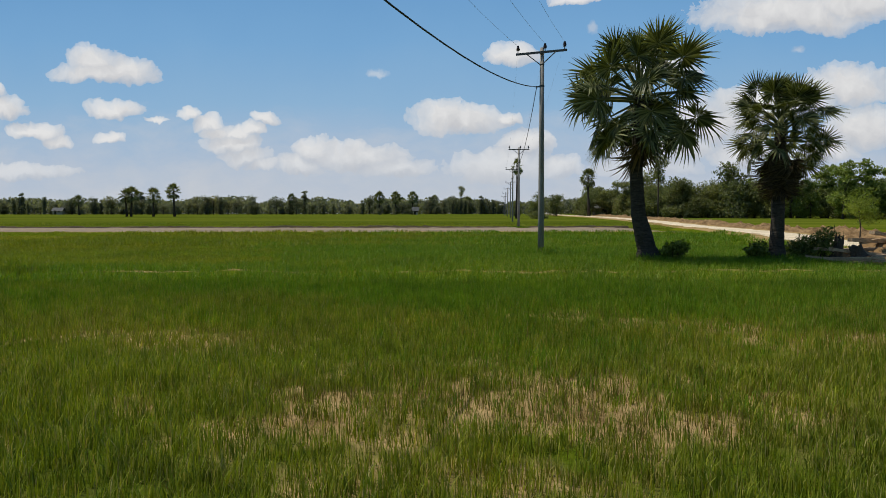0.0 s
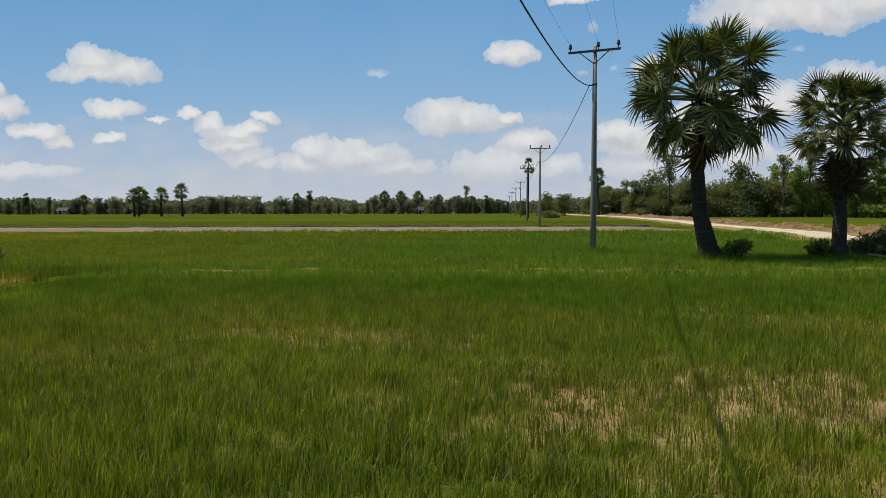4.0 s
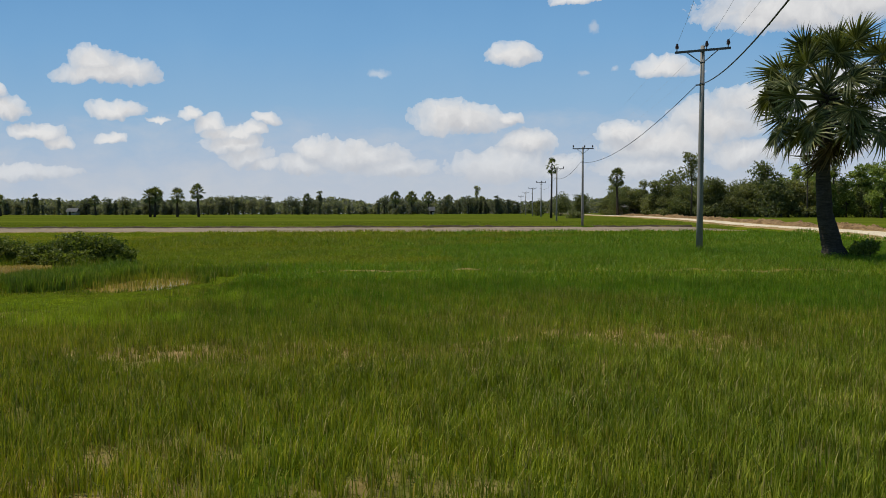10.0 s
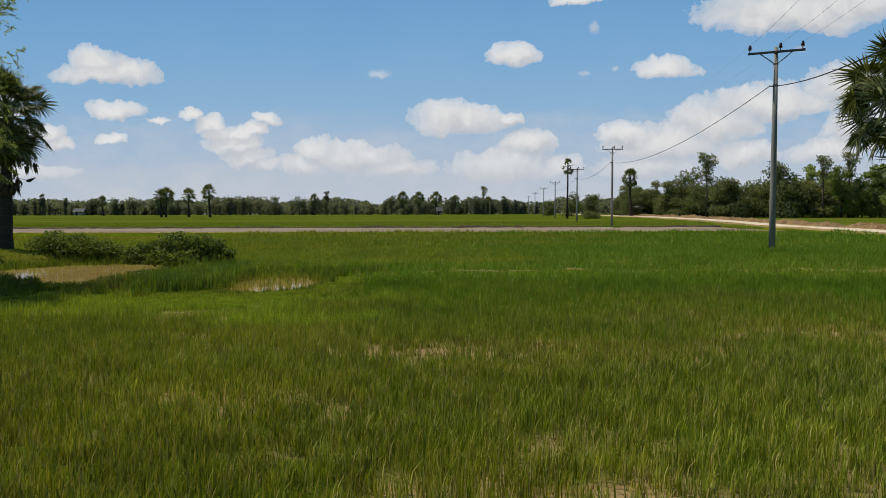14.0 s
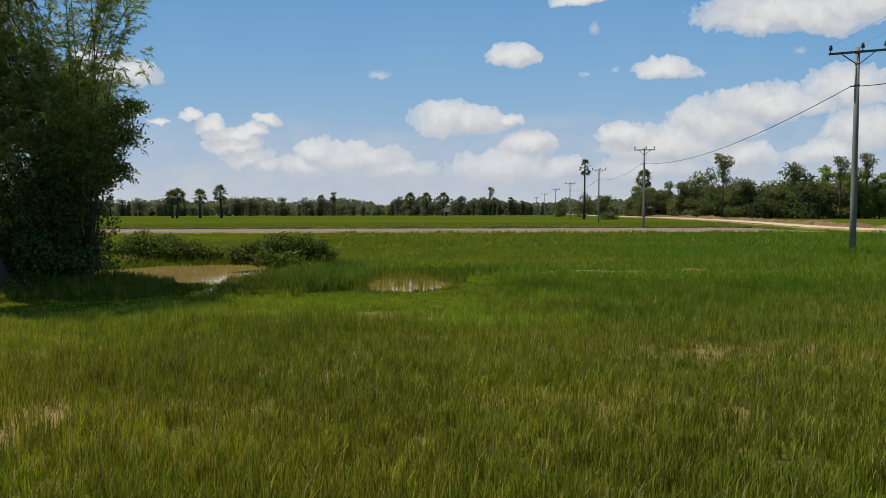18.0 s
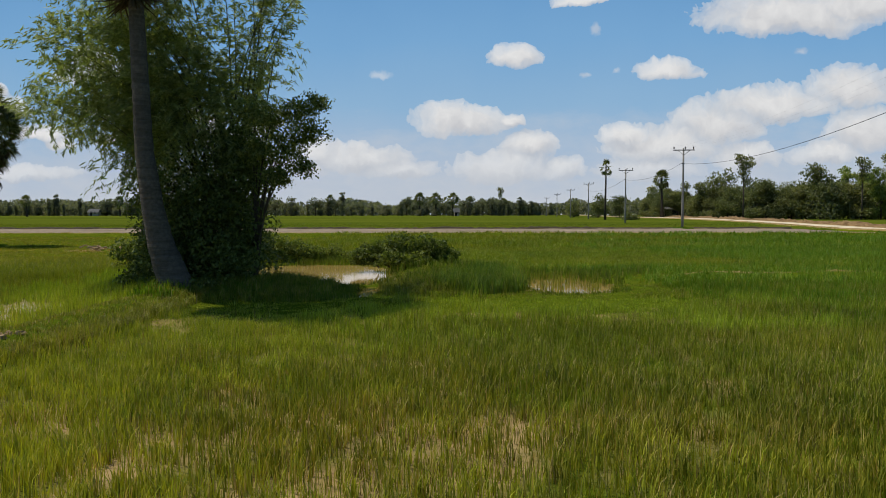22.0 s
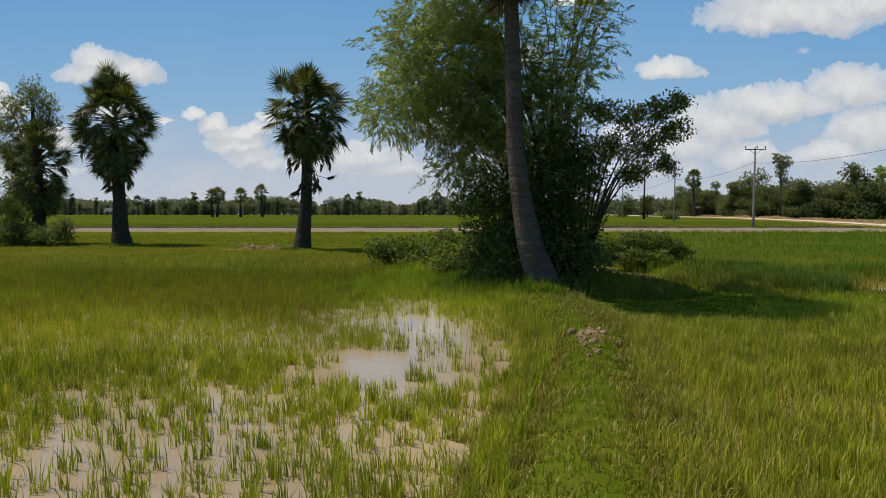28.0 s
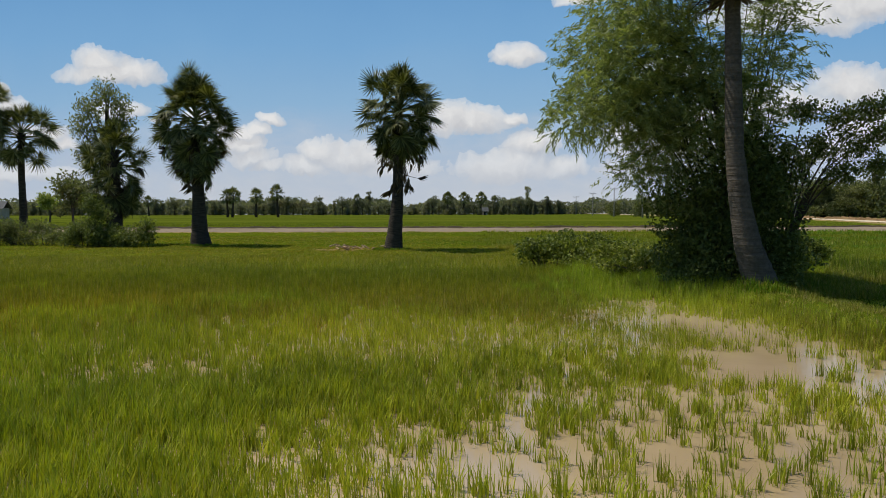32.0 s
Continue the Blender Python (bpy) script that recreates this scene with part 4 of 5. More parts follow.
gt = random.Random(77)
KINDS = []
for j, (mat, w, h, lab) in enumerate(((M_TREE_A, 4.2, 7.5, "dense dark green orchard tree"), (M_TREE_A, 3.6, 6.2, "rounded dark green tree"), (M_TREE_B, 3.8, 7.0, "greyish olive green tree"),
                                      (M_TREE_B, 2.6, 8.6, "tall olive green tree"), (M_TREE_C, 2.8, 8.8, "feathery light green bamboo thicket"))):
    KINDS.append(tree("tree", (0, 0, 0), lab, "tree", "trees along the road", random_blobs(gt, 15, w, 0.9, h - w * 0.25), 4200, 0.42, mat, h * 0.5, 0.16, 200 + j))
first = [True] * 5


def put_tree(kind, x, y, s, turn=None):
    z = float(land(np.array(float(x)), np.array(float(y))))
    m = pose(x, y, z - 0.05, 0, 0, gt.uniform(0, 360) if turn is None else turn)
    if first[kind]:
        first[kind] = False
        KINDS[kind].matrix_basis = m @ Matrix.Diagonal((s, s, s * gt.uniform(0.9, 1.1), 1))
        return
    c = copy_thing(KINDS[kind], m)
    c.scale = (s, s, s * gt.uniform(0.88, 1.12))


# the wood beyond the road
LINE = [(38, 172), (46, 148), (56, 138), (70, 130), (86, 125), (104, 122), (125, 120)]
for row, dep in ((0, 0), (1, 7), (2, 15)):
    for i in range(38):
        f = (i + gt.uniform(0.1, 0.9)) / 38 * (len(LINE) - 1)
        a, b = LINE[int(f)], LINE[int(f) + 1]
        x = a[0] + (b[0] - a[0]) * (f % 1)
        y = a[1] + (b[1] - a[1]) * (f % 1)
        kind = gt.choice((0, 0, 1, 1, 2, 2, 3)) if x < 66 else gt.choice((0, 1, 2, 4, 4, 3))
        put_tree(kind, x + gt.uniform(-1, 1), y + dep, gt.uniform(0.62, 1.12) + 0.12 * row)
for x, y, k, s in ((48, 142, 1, 0.95), (52, 139, 0, 0.9), (26, 190, 0, 0.95), (31, 186, 2, 0.85), (36, 178, 1, 0.8), (36, 167, 0, 0.75), (21, 200, 1, 0.8)):
    put_tree(k, x, y, s)

for x, y, k, s in ((71.5, 122, 4, 1.25), (75, 121, 4, 1.32), (79, 120, 4, 1.25), (84, 119, 4, 1.2), (89, 118, 4, 1.3), (56.8, 134, 0, 1.32), (60, 135, 1, 1.3), (49.5, 141, 2, 1.1)):
    put_tree(k, x, y, s)

# slender lopped trees standing above the wood
tree("slender_tree", (43.4, 138, 0.75), "slender lopped tree with a sparse high crown", "tree", "slender trees", [(0, 0, 9.2, 1.2, 1.2, 1.3), (0.4, 0, 11.2, 1.8, 1.6, 1.5), (-0.9, 0, 12.2, 1.1, 1.1, 1.1), (0.6, 0, 7.6, 0.9, 0.9, 0.9)], 1700, 0.40, M_TREE_A, 11.5, 0.16, 401)
for x, y, z in ((57, 136, 11.0), (63, 131, 12.0), (68, 131, 12.6), (8, 300, 12.5)):
    tree("slender_tree", (x, y, 0.7 if y < 200 else 1.3), "slender tree with an open light green crown", "tree", "slender trees", [(0, 0, z - 3.5, 1.2, 1.2, 1.6), (0.5, 0, z - 1.6, 1.3, 1.2, 1.5), (-0.5, 0, z - 0.8, 0.9, 0.9, 0.9)], 900, 0.42, M_TREE_B, z - 1.5, 0.15, 410 + int(x))

# far woods on the skyline, in leaves coloured pale and grey for haze
FARK = []
for j, (w, h) in enumerate(((4.4, 8.6), (3.2, 7.6), (2.2, 9.6))):
    FARK.append(tree("tree", (0, 0, 0), "distant skyline tree, its leaf colour greyed for haze", "tree", "skyline trees", random_blobs(gt, 14 + 7 * j, w, 0.5, h - w * 0.25), 1500 + 250 * j, 0.62, M_HAZYLEAF, h * 0.4, 0.2, 300 + j))
seen = [True] * 3


def put_far(x, y, s):
    j = gt.choice((0, 0, 1, 1, 2, 2))
    s *= (1.0, 1.0, 0.78)[j]
    m = pose(x, y, float(land(np.array(float(x)), np.array(float(y)))) - 0.1, 0, 0, gt.uniform(0, 360))
    if seen[j]:
        seen[j] = False
        FARK[j].matrix_basis = m @ Matrix.Diagonal((s, s, s, 1))
    else:
        c = copy_thing(FARK[j], m)
        c.scale = (s, s, s * gt.uniform(0.8, 1.15))


x = -330.0
while x < 40:
    y = 318 + 18 * math.sin(x * 0.02) + gt.uniform(-8, 8)
    near_gap = 0.55 + 0.45 * math.sin(x * 0.055 + 1.0) + 0.25 * math.sin(x * 0.17)
    put_far(x, y, gt.uniform(0.60, 0.92) + 0.22 * near_gap + gt.choice((0, 0, 0, 0, 0, -0.12, -0.12, 0.12, 0.2, 0.3)))
    x += gt.choice((1.2, 1.8, 2.4, 3.0, 4.6))
def far_woods():
    """The farthest woods as one uneven belt of foliage in the haze-greyed leaf colour."""
    g = np.random.default_rng(71)
    n = 150000
    x, y = g.uniform(-600, 330, n), g.uniform(350, 430, n)
    top = 7.2 + 2.2 * waves(x, y * 0.3, 40, 72, 2) + 1.5 * waves(x, y * 0.3, 11, 73, 1)
    z = 1.3 + (top - 1.0) * g.uniform(0, 1, n) ** 0.55
    ob = leaf_cloud("far_woods", np.stack([x, y, z], 1), 0.8, np.full(n, 1.5), np.full(n, 1.2), M_HAZYLEAF, None, 74, 0.2)
    return tagged(ob, "unbroken belt of skyline woods, haze greyed into the leaf colour", "woods", kind="stuff")


far_woods()
for x in range(-2, 24, 3):
    put_far(x + gt.uniform(-1, 1), 300 + gt.uniform(-6, 6), gt.uniform(0.85, 1.15))


# ---- the clump beside the pond: bamboo, a dark shrubby tree and an arching tree ----
def sprays(g, origin, heading, count, reach, sag):
    """Points and headings of leaves set in two ranks along drooping twigs: count leaves for each origin (N,3)."""
    n = len(origin)
    t = np.tile(np.linspace(0.15, 1.0, count), n)[:, None]
    o, h = np.repeat(origin, count, 0), np.repeat(heading, count, 0)
    long = np.repeat(reach * g.uniform(0.6, 1.3, n), count)[:, None]
    p = o + h * long * t - np.array([0, 0, 1.0]) * sag * long * t * t + g.normal(size=o.shape) * 0.025
    side = np.cross(h, np.array([0, 0, 1.0]))
    side /= np.linalg.norm(side, axis=1)[:, None] + 1e-6
    rank = np.tile(np.where(np.arange(count) % 2, 1.0, -1.0), n)[:, None]
    return p, h * 0.9 + side * rank * 0.7 - np.array([0, 0, 1.0]) * (0.3 + sag * t)


def bamboo(at, label, tips, seed, lobes, per_culm=26, leaf=0.17):
    """Culms that rise together and arch to tips (x, y, z), with leafy drooping twigs along them and in plumes."""
    g = np.random.default_rng(seed)
    e = thing("bamboo_clump", at, label, "bamboo", "bamboo clumps")
    C, D = [], []
    up = np.array([0, 0, 1.0])
    for i, tip in enumerate(tips):
        a = Vector((g.uniform(-0.55, 0.55), g.uniform(-0.45, 0.45), -0.2))
        c = Vector(tip)
        m = Vector((a.x * 1.2 + c.x * 0.25, a.y * 1.2 + c.y * 0.25, c.z * 0.92))
        pts = [a * (1 - t) ** 2 + m * 2 * t * (1 - t) + c * t * t for t in np.linspace(0, 1, 12)]
        V, Fc = tube_data(pts, [0.018 * (1 - 0.85 * t) + 0.003 for t in np.linspace(0, 1, 12)], 6)
        link_mesh("culm", V, Fc, M_CULM, e)
        t = (0.5 + 0.5 * g.uniform(0, 1, per_culm) ** 0.75)[:, None]
        A, Mm, Cc = (np.array(v) for v in (a, m, c))
        p = A * (1 - t) ** 2 + Mm * 2 * t * (1 - t) + Cc * t * t
        tang = 2 * (1 - t) * (Mm - A) + 2 * t * (Cc - Mm)
        tang /= np.linalg.norm(tang, axis=1)[:, None]
        h = tang * 0.5 + g.normal(size=p.shape) * np.array([0.6, 0.6, 0.25])
        h /= np.linalg.norm(h, axis=1)[:, None]
        q = sprays(g, p, h, 12, 0.42, 0.28)
        C.append(q[0])
        D.append(q[1])
    for bx, by, bz, rx, ry, rz, k in [(*v[:1], v[1] + o, *v[2:4], v[4] * 1.2, v[5], v[6] // 2 + 6) for v in lobes for o in (-0.8, 0.8)]:
        d = g.normal(size=(k, 3))
        d[:, 2] += 0.25
        d /= np.linalg.norm(d, axis=1)[:, None]
        lump = 1 + 0.35 * np.sin(d[:, 0] * 5 + bx * 3) * np.sin(d[:, 2] * 6 + bz) + 0.18 * np.sin(d[:, 1] * 9 + bz * 2)
        c = np.array([bx, by, bz]) + d * (g.uniform(0.25, 1, k) ** 0.6 * lump)[:, None] * np.array([rx, ry, rz])
        h = d * 0.8 + g.normal(size=(k, 3)) * 0.35 + up * 0.05
        h /= np.linalg.norm(h, axis=1)[:, None]
        q = sprays(g, c, h, 15, 0.38, 0.22)
        C.append(q[0])
        D.append(q[1])
    total = sum(len(c) for c in C)
    leaf_cloud("foliage", np.concatenate(C), 0.6, np.full(total, leaf), np.full(total, leaf * 0.17), M_BAMBOO, e, seed, 0.15, np.concatenate(D))
    return e


LOBES = [(-3.75, 0, 3.75, 0.6, 0.6, 0.45, 150), (-3.1, 0, 4.3, 0.8, 0.75, 0.6, 260), (-3.2, 0, 5.3, 0.75, 0.8, 0.6, 220), (-2.5, 0, 5.0, 0.9, 0.85, 0.8, 300), (-2.7, 0, 6.3, 0.85, 0.8, 0.75, 220), (-1.9, 0, 6.4, 0.8, 0.85, 0.8, 220), (-1.5, 0.1, 7.4, 0.9, 0.9, 0.7, 130),
         (-2.3, 0.1, 3.9, 0.85, 0.75, 0.6, 340), (-1.6, 0.1, 5.4, 0.8, 0.8, 0.8, 220), (-1.5, 0.1, 4.3, 0.8, 0.8, 0.7, 320), (-1.6, 0.1, 3.1, 0.8, 0.7, 0.7, 380), (-0.6, 0.1, 5.6, 0.8, 0.8, 0.9, 110), (-0.4, 0.1, 6.9, 0.8, 0.8, 0.7, 56),
         (0.4, 0.1, 5.4, 0.7, 0.7, 0.7, 44), (1.2, 0.1, 5.6, 0.5, 0.5, 0.7, 22), (-0.6, 0, 2.8, 0.8, 0.7, 0.9, 160), (0.4, 0, 3.2, 0.7, 0.7, 0.9, 130), (-2.2, 0.1, 2.5, 0.5, 0.5, 0.4, 60),
         (0.0, 0, 3.9, 0.85, 0.8, 0.7, 210), (0.5, 0, 4.6, 0.7, 0.7, 0.6, 110), (-0.8, 0, 3.9, 0.9, 0.8, 0.8, 220), (-0.8, 0, 4.8, 0.8, 0.8, 0.7, 160)]
gb = np.random.default_rng(9)
tips = []
for i in range(48):
    u = gb.random()
    if u < 0.40:
        tips.append((gb.normal(-3.1, 0.5), gb.normal(0.1, 0.6), gb.uniform(3.9, 6.8)))
    elif u < 0.62:
        tips.append((gb.normal(-1.9, 0.7), gb.normal(0.3, 0.8), gb.uniform(5.6, 8.4)))
    elif u < 0.78:
        tips.append((gb.normal(0.0, 0.6), gb.normal(0.1, 0.7), gb.uniform(4.5, 7.8)))
    else:
        tips.append((gb.normal(1.7, 0.5), gb.normal(0.2, 0.6), gb.uniform(5.4, 7.9)))
bamboo((-22.1, 16.5, 0.15), "tall feathery bamboo clump arching over the pond bank", tips, 91, LOBES)


def leafy_mass(name, at, label, category, blobs, leaves, leaf, material, seed, wide=0.5, stems=10, part_name="foliage", droop=0.3, shell=0.4, group=""):
    """A shrub: thin stems from the ground and leaves over lumpy masses."""
    g = np.random.default_rng(seed)
    e = thing(name, at, label, category, group)
    for i in range(stems):
        b = blobs[i % len(blobs)]
        a = Vector((b[0] * 0.5 + g.uniform(-0.25, 0.25), b[1] * 0.5 + g.uniform(-0.2, 0.2), -0.1))
        c = Vector(b[:3]) + Vector(g.uniform(-0.6, 0.6, 3) * np.array(b[3:]))
        V, Fc = tube_data([a, a.lerp(c, 0.5) + Vector((0, 0, 0.1)), c], [0.03, 0.022, 0.008], 5)
        link_mesh("stem", V, Fc, M_BARK, e)
    vol = np.array([b[3] * b[4] + b[4] * b[5] + b[3] * b[5] for b in blobs])
    pick = g.choice(len(blobs), leaves, p=vol / vol.sum())
    B = np.array(blobs)[pick]
    d = g.normal(size=(leaves, 3))
    d /= np.linalg.norm(d, axis=1)[:, None]
    lump = 1 + 0.25 * np.sin(d[:, 0] * 6 + pick) * np.sin(d[:, 2] * 7 + 2 * pick)
    c = B[:, :3] + d * (g.uniform(0, 1, leaves) ** shell * lump)[:, None] * B[:, 3:]
    keep = c[:, 2] > 0.02
    c = c[keep]
    leaf_cloud(part_name, c, 0.8, np.full(len(c), leaf), np.full(len(c), leaf * wide), material, e, seed, droop)
    return e


leafy_mass("shrub_tree", (-22.1, 15.9, 0.1), "dark dense creeper-covered tree over the pond bank", "tree",
           [(0, 0, 0.8, 1.4, 1.71, 1.0), (-0.2, 0, 2.2, 1.25, 1.55, 1.1), (0.3, 0.2, 3.1, 0.7, 1.10, 0.6), (-0.75, 0, 1.0, 0.8, 1.24, 0.9), (0.7, 0, 2.6, 0.7, 0.93, 0.7), (0.5, -0.45, 0.9, 0.7, 0.93, 0.8), (-0.9, -0.4, 0.9, 0.8, 0.93, 0.9),
            (0.3, -0.6, 1.9, 0.9, 0.78, 0.8), (-1.4, 0.2, 1.9, 0.8, 1.08, 0.8), (-1.3, 0, 0.7, 0.7, 1.08, 0.7),
            (0.2, -0.9, 0.6, 1.0, 0.93, 0.6), (-0.8, -0.8, 0.6, 0.8, 0.93, 0.6)],
           34000, 0.105, M_BROAD, 61, 0.52, 16, shell=0.55)


def arching_tree(at):
    """Bowed stems that carry separate lumps of broad leaves, and one low bough over the water."""
    g = np.random.default_rng(15)
    e = thing("small_tree", at, "small arching tree with dark broad leaves hanging over the bank", "tree")
    C = []
    for x, y, z, r in ((0.35, -0.8, 3.0, 0.42), (0.7, -1.1, 3.55, 0.40), (1.05, -1.2, 3.0, 0.36), (1.2, -1.2, 3.7, 0.34), (1.5, -1.3, 3.3, 0.36), (1.65, -1.2, 3.9, 0.26), (0.75, -1.0, 2.45, 0.32), (1.35, -1.3, 2.6, 0.24), (0.2, -0.6, 3.8, 0.34)):
        tip = Vector((x, y, z))
        a = Vector((g.uniform(-0.06, 0.06), g.uniform(-0.06, 0.06), -0.1))
        m = Vector((0.05 + tip.x * 0.12, tip.y * 0.3, 2.1 + 0.15 * tip.z if tip.z > 2 else 1.6))
        pts = [a * (1 - t) ** 2 + m * 2 * t * (1 - t) + tip * t * t for t in np.linspace(0, 1, 9)]
        V, Fc = tube_data(pts, [0.035 * (1 - 0.8 * t) for t in np.linspace(0, 1, 9)], 5)
        link_mesh("branch", V, Fc, M_BARK, e)
        for _ in range(int(210 * r)):
            d = g.normal(size=3)
            d /= np.linalg.norm(d)
            spray = np.array(tip) + d * r * g.random() ** 0.45 * np.array([1.15, 1.0, 0.8]) * (1 + 0.35 * math.sin(5 * d[0] + x * 9) * math.sin(6 * d[2]))
            C.extend(spray + g.normal(size=(13, 3)) * np.array([0.07, 0.07, 0.045]))
        for _ in range(14):
            t = 0.6 + 0.4 * g.random()
            p = np.array(a * (1 - t) ** 2 + m * 2 * t * (1 - t) + tip * t * t) + g.normal(size=3) * 0.08
            C.extend(p + g.normal(size=(9, 3)) * 0.07)
    leaf_cloud("crown", np.array(C), 0.8, np.full(len(C), 0.078), np.full(len(C), 0.040), M_BROAD, e, 16, 0.5)
    return e


arching_tree((-21.3, 15.7, 0.1))
leafy_mass("shrub", (-22.9, 14.5, 0.1), "low dark shrub at the foot of the palm", "shrub", [(0, 0, 0.3, 0.5, 0.45, 0.4), (0.9, 0.5, 0.4, 0.8, 0.5, 0.5), (-0.5, 0.2, 0.3, 0.45, 0.45, 0.36), (-0.9, 0.6, 0.2, 0.4, 0.4, 0.26), (1.0, -0.35, 0.16, 0.4, 0.35, 0.24)], 4200, 0.10, M_BROAD, 62, stems=16, shell=0.6)
# bushes on the banks
leafy_mass("bush", (-18.1, 21.9, 0.15), "dense green creeper bush heaped on the pond bank", "bush", [(-0.3, 0, 0.52, 0.8, 0.7, 0.48), (0.5, 0.1, 0.50, 0.75, 0.65, 0.42), (-1.25, 0, 0.34, 0.5, 0.5, 0.36), (1.15, 0.1, 0.28, 0.45, 0.5, 0.28), (-0.2, -0.7, 0.2, 0.9, 0.5, 0.28), (-1.5, -0.3, 0.2, 0.4, 0.4, 0.3)], 12500, 0.10, M_BUSH, 63, 0.6, group="pond bushes")
leafy_mass("bush", (-23.4, 25.3, 0), "dense green bush across the pond", "bush", [(0, 0, 0.5, 0.8, 0.7, 0.55), (-1.0, 0.1, 0.62, 0.9, 0.7, 0.5), (0.8, 0.1, 0.40, 0.7, 0.6, 0.42), (1.5, 0.2, 0.3, 0.5, 0.5, 0.3)], 8500, 0.10, M_BUSH, 64, 0.6, group="pond bushes")
leafy_mass("bush", (-21.1, 25.8, 0), "small upright bush across the pond", "bush", [(0, 0, 0.32, 0.4, 0.4, 0.36), (-0.5, 0, 0.22, 0.4, 0.4, 0.26), (0.55, 0, 0.18, 0.5, 0.4, 0.22)], 3200, 0.08, M_BUSH, 65, group="pond bushes")
leafy_mass("bush", (-25.4, 20.2, 0.05), "spreading light green bush with bare twigs on the bank", "bush", [(0, 0, 0.62, 0.85, 0.8, 0.42), (0.9, -0.3, 0.45, 0.8, 0.7, 0.4), (-0.85, 0.1, 0.60, 0.6, 0.6, 0.42), (1.8, -0.5, 0.50, 0.7, 0.7, 0.45), (0.4, -0.9, 0.25, 0.8, 0.5, 0.28)], 7600, 0.12, M_BUSH, 66, stems=34, group="pond bushes", shell=0.6)
leafy_mass("bush", (-23.6, 17.6, 0.1), "tangled low creeper at the foot of the bamboo", "bush", [(0, 0, 0.35, 0.7, 0.7, 0.4), (-0.7, 0.4, 0.25, 0.6, 0.6, 0.3), (0.2, -0.9, 0.22, 0.5, 0.5, 0.28)], 3600, 0.11, M_BUSH, 73, stems=20, group="pond bushes", shell=0.6)
leafy_mass("bush", (8.1, 24.1, 0), "small leafy bush beside the palm", "bush", [(0, 0, 0.35, 0.45, 0.4, 0.38), (0.3, 0, 0.55, 0.35, 0.3, 0.25)], 900, 0.17, M_BUSH, 67, 0.35, group="roadside bushes")
leafy_mass("bush", (13.3, 24.6, 0), "dark shaggy bush among felled timber", "bush", [(0, 0, 0.5, 0.75, 0.6, 0.55), (0.55, 0, 0.75, 0.5, 0.5, 0.5), (-0.5, 0, 0.4, 0.5, 0.5, 0.4)], 3200, 0.16, M_BROAD, 68, 0.3, group="roadside bushes")
leafy_mass("bush", (11.3, 24.4, 0), "low dark bush at the foot of the palm", "bush", [(0, 0, 0.35, 0.45, 0.4, 0.4)], 900, 0.14, M_BUSH, 69, group="roadside bushes")
leafy_mass("bush", (17.6, 128, 0.7), "dark bush at the foot of a palm", "bush", [(0, 0, 0.7, 1.6, 1.2, 0.8), (1.2, 0, 0.5, 1.0, 1.0, 0.6)], 1400, 0.3, M_TREE_A, 70, group="roadside bushes")
tree("sapling", (21.5, 35.2, 0.3), "young light green weeping sapling beside the road", "tree", "", [(0, 0, 1.9, 0.8, 0.8, 0.7), (0.4, 0, 1.3, 0.6, 0.6, 0.5)], 2600, 0.15, M_SAPLING, 1.6, 0.03, 420, 5, wide=0.25, droop=0.9)

# row at the field corner
tree("tree", (-48.8, 41.0, 0), "feathery grey-green tree rising behind a sugar palm", "tree", "", [(0, 0, 8.9, 0.8, 0.8, 0.9), (-0.9, 0, 8.0, 0.9, 0.9, 1.0), (0.8, 0, 8.1, 0.9, 0.9, 0.9), (-1.4, 0, 6.9, 0.8, 0.8, 0.9), (1.0, 0, 7.0, 0.9, 0.8, 0.8), (0, 0, 6.4, 1.2, 1.0, 1.0), (-0.8, 0, 5.2, 1.0, 1.0, 1.0)],
     5200, 0.24, M_TREE_B, 6.5, 0.16, 430, 14, wide=0.3, droop=0.9)
gk = random.Random(19)
leafy_mass("thicket", (-47.2, 36.6, 0), "dark thorny thicket round a tree foot", "bush", [(gk.gauss(0.5, 1.2), gk.uniform(-0.5, 0.5), gk.uniform(0.3, 1.1), gk.uniform(0.5, 0.9), 0.7, gk.uniform(0.4, 0.7)) for _ in range(16)] + [(0.1, 0, 1.7, 0.8, 0.7, 0.7), (-0.4, 0, 2.3, 0.6, 0.6, 0.6)], 15000, 0.15, M_BROAD, 71, 0.4, 26, shell=0.6)
leafy_mass("thicket", (-51.6, 39.0, 0), "grey-green thicket at the field corner", "bush", [(gk.uniform(-6.5, 2.6), gk.uniform(-0.6, 0.6), gk.uniform(0.3, 1.15), gk.uniform(0.6, 1.1), 0.8, gk.uniform(0.35, 0.6)) for _ in range(24)], 17000, 0.14, M_TREE_A, 72, 0.42, 30, shell=0.6)
tree("tree", (-64.5, 66, 0), "airy pale green tree behind a thicket", "tree", "", random_blobs(random.Random(4), 8, 3.2, 1.6, 5.0), 2600, 0.34, M_TREE_B, 3.0, 0.12, 431)
tree("tree", (-92, 110, 0.55), "pale round tree by the far field", "tree", "", random_blobs(random.Random(6), 8, 2.6, 1.2, 4.0), 1800, 0.4, M_TREE_C, 2.4, 0.12, 432)
for x, y, s in ((-26.8, 288, 0), (-20.2, 289, 1), (-12.6, 288, 2)):
    # these bushes take the haze-paled leaf colour too
    leafy_mass("bush", (x, y, 1.2), "bush under distant palms, its leaf colour greyed for haze", "bush", [(0, 0, 1.4, 2.2, 1.6, 1.5), (1.0, 0, 2.2, 1.4, 1.2, 1.2)], 700, 0.7, M_HAZYLEAF, 80 + s, group="far field bushes")


